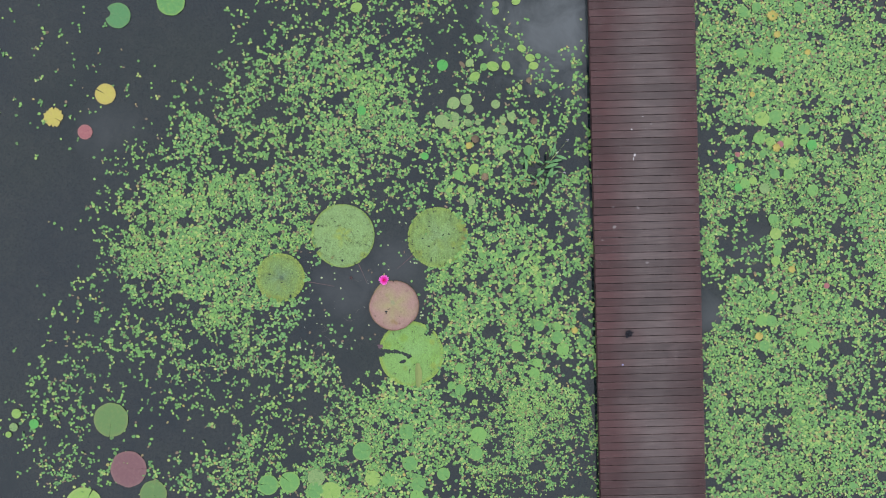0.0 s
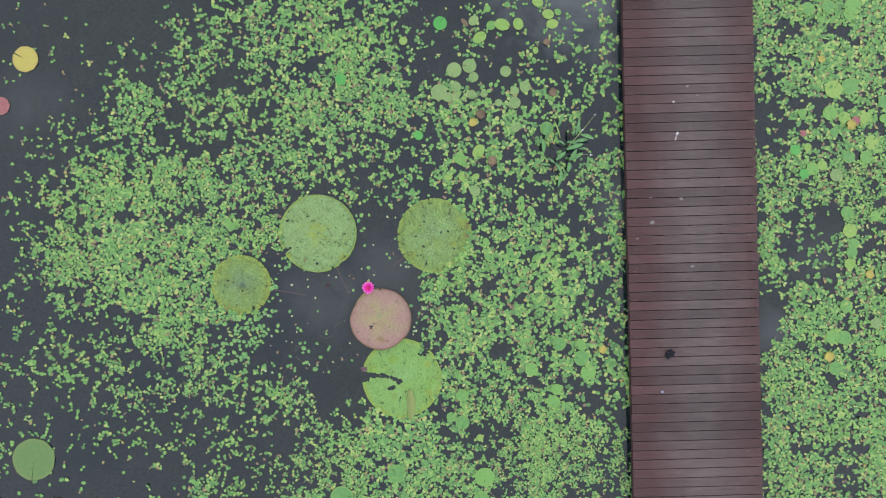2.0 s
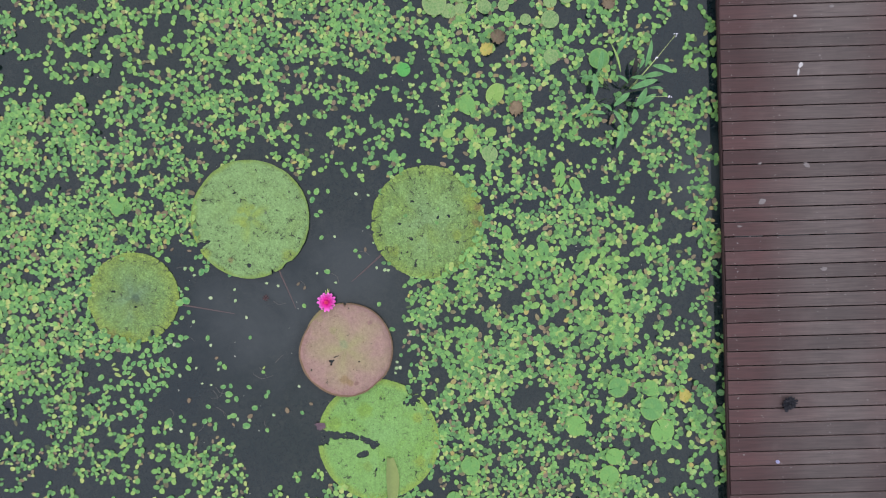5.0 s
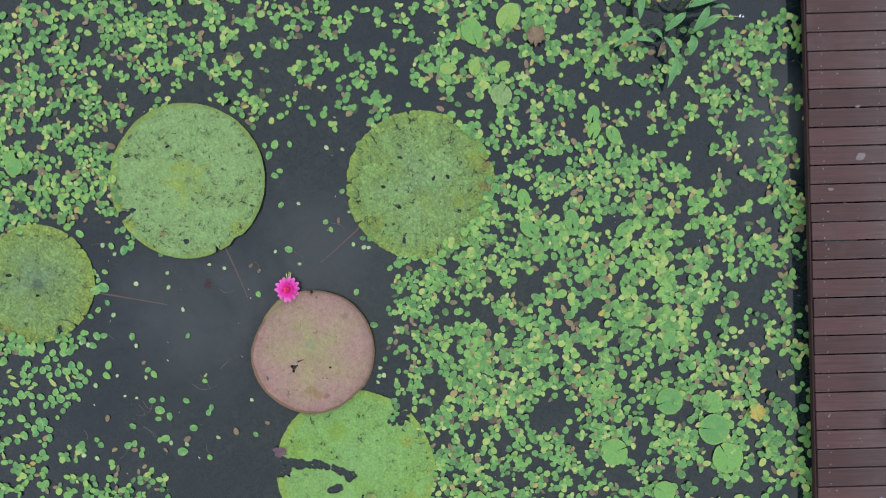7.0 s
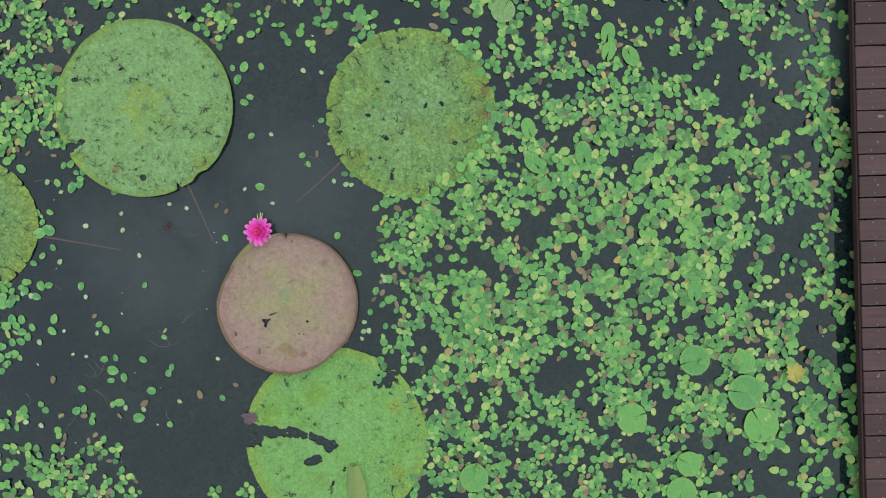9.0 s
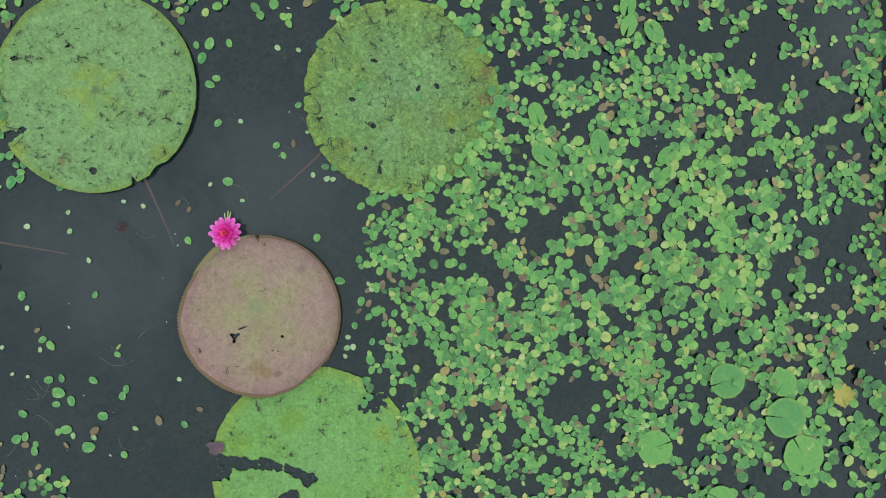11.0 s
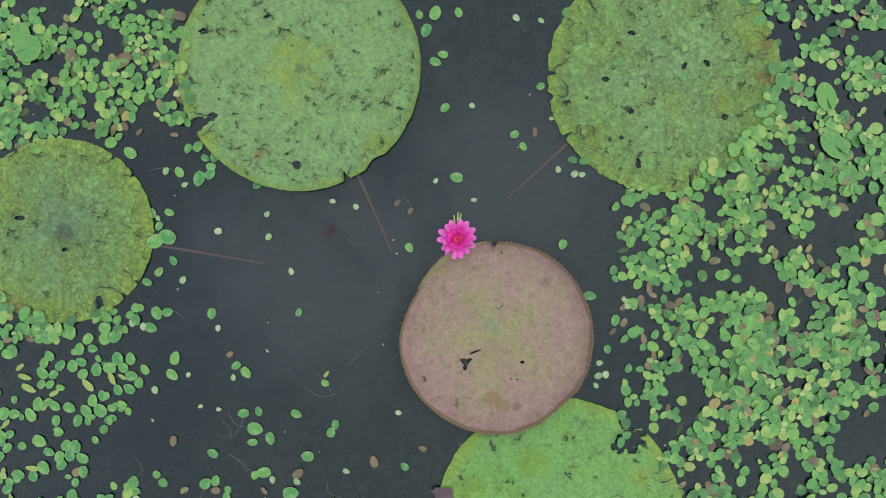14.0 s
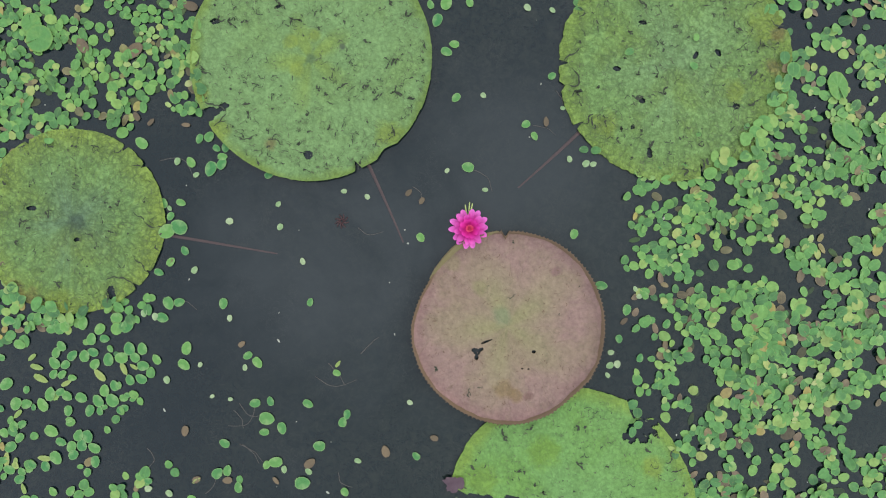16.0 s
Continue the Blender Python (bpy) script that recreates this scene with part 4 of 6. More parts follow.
lily_pad("round green lily pad beyond the boardwalk", 6.405, 0.030, 0.109, M_LIME, 74)
lily_pad("round green lily pad beyond the boardwalk", 6.455, -0.179, 0.087, M_GREEN, 166)
lily_pad("round green lily pad beyond the boardwalk", 6.430, -0.309, 0.087, M_GREEN, 240)
lily_pad("round green lily pad beyond the boardwalk", 6.394, -0.494, 0.087, M_LIME, 338)
lily_pad("round green lily pad beyond the boardwalk", 6.802, 0.248, 0.082, M_GREEN, 197)
lily_pad("round green lily pad beyond the boardwalk", 6.325, -1.159, 0.098, M_GREEN, 206)
lily_pad("round green lily pad beyond the boardwalk", 6.096, -1.634, 0.109, M_GREEN, 318)
lily_pad("round green lily pad beyond the boardwalk", 6.282, -1.650, 0.109, M_GREEN, 308)
lily_pad("round green lily pad beyond the boardwalk", 6.866, -1.884, 0.098, M_GREEN, 262)
lily_pad("round green lily pad beyond the boardwalk", 7.079, -2.152, 0.131, M_GREEN, 314)
lily_pad("round green lily pad beyond the boardwalk", 6.140, -2.128, 0.109, M_GREEN, 28)
lily_pad("round green lily pad beyond the boardwalk", 6.788, -1.433, 0.087, M_OLIVE, 121)
lily_pad("round green lily pad beyond the boardwalk", 6.955, 4.378, 0.109, M_GREEN, 183)
lily_pad("round green lily pad beyond the boardwalk", 7.788, -4.868, 0.066, M_GREEN, 262)
lily_pad("round green lily pad beyond the boardwalk", 7.458, 1.387, 0.055, M_GREEN, 117)
lily_pad("round green lily pad beyond the boardwalk", 5.694, 1.890, 0.066, M_GREEN, 88)
lily_pad("yellow-orange withering leaf among green", 6.419, 4.218, 0.098, M_YELLOW, 195, ragged=0.4, curl=0.4)
lily_pad("yellow-orange withering leaf among green", 6.509, 3.858, 0.066, M_YELLOW, 258, ragged=0.4, curl=0.4)
lily_pad("yellow-orange withering leaf among green", 6.696, -0.666, 0.066, M_YELLOW, 80, ragged=0.4, curl=0.4)
lily_pad("yellow-orange withering leaf among green", 6.035, -1.939, 0.076, M_YELLOW, 34, ragged=0.4, curl=0.4)
lily_pad("yellow-orange withering leaf among green", 7.089, 3.506, 0.055, M_YELLOW, 276, ragged=0.4, curl=0.4)
lily_pad("yellow-orange withering leaf among green", 6.006, 2.720, 0.055, M_YELLOW, 310, ragged=0.4, curl=0.4)
lily_pad("yellow-orange withering leaf among green", 6.452, 1.685, 0.076, M_YELLOW, 251, ragged=0.4, curl=0.4)
lily_pad("dark red lily pad among green leaves", 6.529, 1.749, 0.066, M_RED, 300)
lily_pad("dark red lily pad among green leaves", 5.708, 1.574, 0.049, M_RED, 135)
lily_pad("dark red lily pad among green leaves", 7.365, -1.000, 0.055, M_RED, 154)

# ---- mats of small floating leaves ----
MATS, GAPS, FRINGES = [], [], []


def mat(x, y, rx, ry, cover, soft=0.42):
    """A patch of the pond that small leaves cover to that share."""
    MATS.append((x, y, rx, ry, cover, soft))


def fringe(x, y, rx, ry, cover, soft=0.5):
    """A patch of leaves that lies up against the giant pads, inside the open water round them."""
    FRINGES.append((x, y, rx, ry, cover, soft))


def gap(x, y, rx, ry, left=0.0, soft=0.25):
    """A patch of open water in the mats, with that share of leaves left."""
    GAPS.append((x, y, rx, ry, left, soft))

mat(-2.044, 3.237, 1.638, 1.037, 0.56)
mat(-1.55, 3.10, 0.75, 0.75, 0.70)
mat(-3.246, 3.160, 0.928, 0.874, 0.42)
mat(-1.417, 2.241, 1.201, 0.710, 0.72)
mat(-2.401, 2.158, 1.747, 0.601, 0.5)
mat(-3.800, 2.848, 0.601, 0.655, 0.55)
mat(-0.811, 4.508, 0.819, 0.382, 0.42)
mat(-0.047, 4.574, 0.437, 0.240, 0.5)
mat(-2.555, 4.446, 0.983, 0.437, 0.27)
mat(-3.433, 4.252, 0.764, 0.546, 0.13)
mat(-4.695, 2.109, 0.601, 0.491, 0.6)
mat(-5.244, 1.993, 0.415, 0.437, 0.5)
mat(-4.928, 1.624, 1.856, 0.491, 0.34)
mat(-4.297, 0.790, 2.020, 0.819, 0.72)
mat(-5.302, 0.051, 1.092, 0.710, 0.75)
mat(-5.912, -0.206, 0.491, 0.710, 0.65)
mat(-3.879, 0.123, 0.983, 0.601, 0.75)
mat(-6.026, 1.435, 0.601, 0.328, 0.15)
mat(-4.666, -0.621, 1.201, 0.546, 0.68)
mat(-5.464, -1.696, 1.310, 0.710, 0.36)
mat(-6.636, -0.625, 0.546, 0.382, 0.3)
mat(-6.883, -1.549, 0.874, 0.601, 0.25)
mat(-4.032, -1.404, 1.092, 0.601, 0.6)
mat(-3.723, -2.069, 1.310, 0.437, 0.46)
mat(-3.151, -1.208, 0.437, 0.273, 0.28)
mat(-4.395, -2.600, 0.983, 0.546, 0.28)
mat(-2.532, -2.539, 0.764, 0.601, 0.44)
mat(-4.6, -3.3, 1.9, 0.7, 0.17)
mat(-2.517, -1.991, 0.546, 0.437, 0.3)
mat(-3.426, -3.174, 1.638, 0.655, 0.32)
mat(-7.454, -2.302, 0.655, 0.491, 0.25)
mat(-7.872, -3.389, 0.819, 0.655, 0.2)
mat(-7.369, -3.072, 0.491, 0.655, 0.32)
mat(-7.293, -4.173, 0.874, 0.491, 0.30)
mat(-5.3, -4.3, 0.9, 0.45, 0.24)
mat(-5.6, -2.7, 1.0, 0.5, 0.2)
mat(-7.903, -2.619, 0.328, 0.328, 0.35)
mat(-4.446, -4.356, 0.764, 0.491, 0.5)
mat(-3.725, -4.045, 0.655, 0.601, 0.56)
mat(-4.946, -4.563, 0.491, 0.306, 0.5)
mat(-1.025, -3.510, 1.856, 1.037, 0.72)
mat(-1.710, -4.536, 1.638, 0.491, 0.66)
mat(-5.099, -2.308, 0.655, 0.382, 0.35)
mat(-2.534, 1.289, 1.201, 0.491, 0.5)
mat(-0.901, 1.137, 0.655, 0.437, 0.36)
mat(-2.883, 0.534, 0.459, 0.601, 0.68)
mat(-1.566, 0.773, 0.240, 0.328, 0.5)
mat(-3.411, 1.203, 0.655, 0.546, 0.60)
mat(-3.791, -0.644, 0.546, 0.655, 0.7)
mat(-1.896, -3.323, 0.764, 0.491, 0.5)
mat(-5.417, -3.782, 1.310, 0.764, 0.11)
mat(-6.144, -2.445, 0.983, 0.655, 0.12)
mat(1.234, -0.775, 1.529, 1.201, 0.6)
mat(1.509, -2.862, 1.201, 1.747, 0.62)
mat(0.437, -2.013, 0.983, 0.983, 0.67)
mat(0.092, -0.548, 0.491, 0.415, 0.72)
mat(0.780, -1.419, 1.092, 0.710, 0.68)
mat(1.695, -4.184, 0.874, 0.764, 0.42)
mat(0.825, -3.942, 0.983, 0.874, 0.55)
mat(2.339, -0.257, 0.437, 1.092, 0.42)
mat(1.261, 0.317, 1.201, 0.655, 0.62)
mat(2.203, 0.892, 0.546, 0.437, 0.58)
mat(1.289, 1.407, 0.874, 0.546, 0.45)
mat(1.742, 2.103, 0.764, 0.491, 0.4)
mat(2.517, 2.572, 0.306, 0.874, 0.38)
mat(0.408, 1.103, 0.546, 0.491, 0.45)
mat(0.865, 1.908, 0.655, 0.491, 0.48)
mat(0.162, 2.145, 0.546, 0.382, 0.58)
mat(-0.232, 1.665, 0.437, 0.437, 0.48)
mat(1.011, 3.373, 0.983, 0.874, 0.2)
mat(2.299, -1.897, 0.491, 0.655, 0.52)
mat(2.436, -2.996, 0.328, 0.983, 0.42)
mat(2.404, -4.312, 0.328, 0.655, 0.2)
mat(2.785, 1.041, 0.131, 2.184, 0.35)
mat(2.791, -2.347, 0.131, 2.512, 0.45)
mat(6.783, 3.438, 2.075, 1.856, 0.82)
mat(6.730, 0.937, 1.966, 1.310, 0.72)
mat(6.667, -2.010, 2.184, 1.966, 0.75)
mat(6.620, -4.201, 2.184, 1.310, 0.79)
mat(5.152, 3.481, 0.328, 1.201, 0.8)
mat(5.133, 0.216, 0.240, 1.310, 0.7)
mat(5.201, -3.067, 0.273, 1.966, 0.86)
mat(8.479, 1.218, 0.655, 3.276, 0.82)
mat(9.501, 3.366, 1.092, 3.276, 0.7)
mat(9.374, -3.175, 1.092, 3.276, 0.7)
mat(6.820, 5.173, 2.839, 0.655, 0.75)
mat(6.585, -5.848, 2.839, 0.655, 0.75)
mat(1.115, -5.489, 3.276, 0.546, 0.6)
mat(-3.269, -5.377, 2.184, 0.546, 0.5)
mat(-1.878, 5.296, 1.638, 0.546, 0.45)
mat(-6.481, 0.847, 0.655, 0.655, 0.06)
mat(-7.382, 3.486, 1.310, 1.420, 0.06)
mat(-5.872, 2.902, 0.655, 0.655, 0.06)
mat(-7.912, 0.556, 0.983, 0.328, 0.04)
mat(-4.891, 2.876, 0.655, 0.437, 0.12)
mat(-4.105, 3.617, 0.546, 0.764, 0.12)
mat(-6.008, 2.034, 0.437, 0.164, 0.1)
mat(-6.969, -0.780, 0.764, 0.437, 0.1)
mat(-7.981, -1.630, 0.437, 0.437, 0.03)
mat(-1.624, -1.357, 0.983, 0.655, 0.03)
mat(-8.533, -3.482, 0.328, 0.546, 0.1)
mat(-8.207, -1.844, 0.655, 0.546, 0.04)
mat(0.266, 4.045, 1.201, 0.546, 0.15)
mat(1.869, 2.807, 0.655, 0.546, 0.26)
gap(-4.981, -3.903, 0.874, 0.491, 0.75)
gap(-5.767, -2.675, 0.546, 0.240, 0.75)
gap(-4.084, -3.212, 0.983, 0.328, 0.8)
gap(1.812, 0.521, 0.382, 0.240, 0.3)
gap(0.884, -0.788, 0.306, 0.109, 0.7)
gap(2.120, -2.494, 0.306, 0.284, 0.2)
gap(0.685, -3.006, 0.382, 0.175, 0.35)
gap(-2.711, -3.083, 0.415, 0.306, 0.6)
gap(1.920, 1.380, 0.330, 0.330, 0.4)
gap(-1.757, -2.230, 0.437, 0.655, 0.35)
gap(-2.015, -3.649, 0.437, 0.306, 0.6)
gap(-5.407, -3.452, 0.655, 0.437, 0.6)
gap(6.124, 0.146, 0.262, 0.306, 0.1)
gap(5.823, -0.654, 0.349, 0.164, 0.2)
gap(5.580, 3.144, 0.306, 0.131, 0.6)
gap(7.225, 3.752, 0.262, 0.175, 0.5)
gap(7.828, 4.007, 0.218, 0.131, 0.5)
gap(6.502, 3.011, 0.240, 0.109, 0.5)
gap(5.044, -1.311, 0.197, 0.437, 0.12)
gap(7.534, -2.306, 0.415, 0.197, 0.35)
gap(6.245, -3.862, 0.240, 0.284, 0.35)
gap(7.728, 1.782, 0.655, 0.240, 0.8)
gap(5.164, 1.578, 0.197, 0.437, 0.9)
gap(5.989, 1.937, 0.328, 0.197, 0.8)
gap(7.089, 2.452, 0.218, 0.131, 0.4)
gap(5.701, 3.684, 0.153, 0.109, 0.3)
gap(7.244, -3.120, 0.273, 0.437, 0.65)
gap(8.186, -2.487, 0.273, 0.273, 0.65)
gap(6.057, -2.432, 0.273, 0.164, 0.65)
gap(7.799, -0.072, 0.273, 0.164, 0.5)
gap(-2.056, 2.802, 0.218, 0.131, 0.5)
gap(-3.261, 2.616, 0.262, 0.197, 0.4)
gap(-3.729, 1.538, 0.306, 0.153, 0.4)
gap(-4.085, 0.566, 0.197, 0.153, 0.4)
gap(-4.961, 0.479, 0.175, 0.131, 0.4)
gap(-3.029, 1.193, 0.328, 0.218, 0.3)
gap(-3.382, -1.640, 0.262, 0.218, 0.35)
gap(-5.888, -1.246, 0.262, 0.175, 0.3)
gap(-1.834, -0.835, 1.200, 0.543, 0, 0.12)
gap(-1.733, -1.325, 1.143, 0.571, 0, 0.12)
gap(-1.011, -0.001, 0.371, 0.657, 0, 0.12)
gap(-2.411, -0.934, 0.457, 0.314, 0, 0.12)
gap(-2.231, -1.657, 0.657, 0.429, 0, 0.12)
gap(-0.688, -0.723, 0.329, 0.343, 0, 0.12)
gap(-2.599, -1.446, 0.257, 0.286, 0.05, 0.12)
gap(-0.526, -1.098, 0.129, 0.229, 0.15, 0.12)
gap(-0.703, -1.323, 0.286, 0.171, 0, 0.12)
gap(-2.287, 0.349, 0.114, 0.171, 0)
gap(-2.503, -0.159, 0.143, 0.129, 0.25)
gap(-2.857, 0.480, 0.114, 0.114, 0.25)
gap(-3.264, 0.321, 0.114, 0.063, 0.2)
gap(-3.100, 0.059, 0.086, 0.080, 0.25)
gap(-2.704, -0.181, 0.171, 0.074, 0.3)
gap(-3.206, -1.517, 0.400, 0.457, 0.1)
gap(-3.487, -1.251, 0.171, 0.171, 0.15)
gap(-0.189, -1.279, 0.171, 0.143, 0.55)
gap(0.648, -0.730, 0.171, 0.091, 0.6)
gap(0.422, -0.667, 0.143, 0.086, 0.6)
gap(0.048, -0.885, 0.129, 0.080, 0.5)
gap(0.277, -0.834, 0.086, 0.071, 0.6)
gap(0.529, 0.295, 0.114, 0.086, 0.2)
gap(0.875, -0.055, 0.086, 0.063, 0.25)
gap(-0.332, -1.332, 0.114, 0.114, 0.4)
gap(0.838, -1.719, 0.129, 0.171, 0.25)
mat(-3.094, 0.230, 0.571, 0.314, 0.72)
mat(-2.725, 0.076, 0.229, 0.229, 0.7)
mat(-3.358, 0.066, 0.229, 0.171, 0.75)
mat(-3.202, -1.374, 0.371, 0.286, 0.28)
mat(-3.415, -1.714, 0.371, 0.314, 0.20)
mat(-2.881, -1.267, 0.171, 0.157, 0.2)
mat(-0.173, -0.651, 0.200, 0.229, 0.75)
mat(-0.041, -1.054, 0.257, 0.257, 0.6)
mat(0.298, -1.120, 0.343, 0.257, 0.66)
mat(0.288, -1.576, 0.514, 0.486, 0.68)
mat(0.170, -0.547, 0.314, 0.143, 0.7)
fringe(-2.945, 1.396, 0.624, 0.490, 0.5)
fringe(-1.920, 1.412, 0.892, 0.290, 0.42)
fringe(-1.075, 1.344, 0.669, 0.245, 0.42)
fringe(-3.157, 0.334, 0.401, 0.490, 0.55)
fringe(-2.646, 0.275, 0.178, 0.312, 0.45)
fringe(-3.172, -1.542, 0.446, 0.357, 0.12)
fringe(-3.098, -2.037, 0.535, 0.312, 0.2)
fringe(-0.494, 1.416, 0.357, 0.267, 0.3)
fringe(2.763, 1.041, 0.131, 2.402, 0.45)
fringe(2.780, -2.347, 0.131, 2.512, 0.55)
fringe(-2.837, 0.165, 0.314, 0.286, 0.62)
fringe(-2.554, 0.043, 0.114, 0.171, 0.55)
fringe(-3.267, 0.235, 0.400, 0.200, 0.68)
fringe(-3.417, 0.039, 0.171, 0.114, 0.6)
fringe(-0.230, -1.220, 0.129, 0.229, 0.5)
fringe(-0.293, -1.476, 0.143, 0.143, 0.5)
fringe(1.669, 0.588, 0.469, 0.293, 0.46)
fringe(-0.66, 0.47, 0.10, 0.20, 0.55)
fringe(-0.52, 0.68, 0.20, 0.12, 0.50)
fringe(-0.88, 0.72, 0.14, 0.09, 0.42)
fringe(-2.66, 0.20, 0.16, 0.36, 0.66)
fringe(-2.78, 0.66, 0.30, 0.25, 0.58)
fringe(-3.20, -1.05, 0.35, 0.09, 0.50)
mat(0.983, 0.552, 0.606, 0.485, 0.48)
mat(1.784, 0.329, 0.808, 0.606, 0.45)
mat(2.392, 0.433, 0.445, 0.566, 0.5)
mat(1.767, -0.356, 1.051, 0.485, 0.55)
mat(2.573, -0.418, 0.323, 0.525, 0.42)
mat(0.765, -0.087, 0.445, 0.485, 0.5)
mat(0.660, -0.220, 0.400, 0.360, 0.74)
mat(0.720, 0.480, 0.420, 0.380, 0.66)
mat(0.480, 0.980, 0.400, 0.360, 0.60)


CELL, WEST, SOUTH = 0.04, -9.6, -6.7
COLS, ROWS = 487, 335


def pond_cover():
    """The share of water that small leaves cover, cell by cell of the pond, gathered into clumps with open water between."""
    shift, clump = np.zeros((2, ROWS, COLS)), np.zeros((ROWS, COLS))
    for j in range(ROWS):
        y = SOUTH + j * CELL
        for i in range(COLS):
            x = WEST + i * CELL
            fine = noise.noise((x * 5, y * 5, 6))
            shift[0, j, i] = 0.22 * noise.noise((x * 1.4, y * 1.4, 2)) + 0.07 * fine
            shift[1, j, i] = 0.22 * noise.noise((x * 1.4, y * 1.4, 12)) - 0.07 * fine
            clump[j, i] = 0.7 * noise.noise((x * 2.4, y * 2.4, 20)) + 0.9 * noise.noise((x * 6.0, y * 6.0, 30)) + 0.35 * noise.noise((x * 11, y * 11, 34))
    px = WEST + np.arange(COLS)[None, :] * CELL + shift[0]
    py = SOUTH + np.arange(ROWS)[:, None] * CELL + shift[1]
    best = np.zeros((ROWS, COLS))
    for mx, my, rx, ry, c, soft in MATS:
        d = np.hypot((px - mx) / rx, (py - my) / ry)
        best = np.maximum(best, c * np.clip((1 + soft - d) / (2 * soft), 0, 1))
    for mx, my, rx, ry, left, soft in GAPS:
        d = np.hypot((px - mx) / rx, (py - my) / ry)
        best *= left + (1 - left) * np.clip((d - 1 + soft) / (2 * soft), 0, 1)
    for mx, my, rx, ry, c, soft in FRINGES:
        d = np.hypot((px - mx) / rx, (py - my) / ry)
        best = np.maximum(best, c * np.clip((1 + soft - d) / (2 * soft), 0, 1))
    best = 1.08 * best ** 1.25
    return np.clip(best + 2.4 * best * (1 - best) * clump, 0, 0.90) * (best > 0.004), best


DISCS = [(-1.939, 0.211, 0.589), (-0.112, 0.129, 0.543), (-3.171, -0.570, 0.429), (-0.987, -1.158, 0.491), (-0.687, -2.103, 0.586)]
OUTLINE = []
for k in range(12):
    u, v = math.cos(math.pi * k / 6), math.sin(math.pi * k / 6)
    OUTLINE.append((u * (1.04 if k == 0 else 0.94 if k == 6 else 1.0), v * (1 - 0.09 * u)))


def leaf_shape(x, y, z, length, width, turn, pitch, lean, fold, verts, uvs, faces, low=0.0025):
    """One ovate leaf with a blunt base and a soft tip, folded along its midrib, raised by pitch and rolled by lean (radians)."""
    base = len(verts)
    c, s = math.cos(turn), math.sin(turn)
    cp, sp, cl, sl = math.cos(pitch), math.sin(pitch), math.cos(lean), math.sin(lean)
    up = z + 0.55 * abs(length / 2 * sp) + 0.4 * abs(width / 2 * sl)
    for u, v in ((0.0, 0.0), *OUTLINE):
        lx, ly = u * length / 2, v * width / 2
        lz = abs(ly) * fold + ly * sl + lx * sp - abs(u) * u * u * length * 0.04
        lx, ly = lx * cp, ly * cl
        verts.append((x + lx * c - ly * s, y + lx * s + ly * c, max(low, up + lz)))
        uvs.append((u, v))
    for k in range(12):
        faces.append((base, base + 1 + k, base + 1 + (k + 1) % 12))


COVER, PLAN = pond_cover()
SINGLES = []


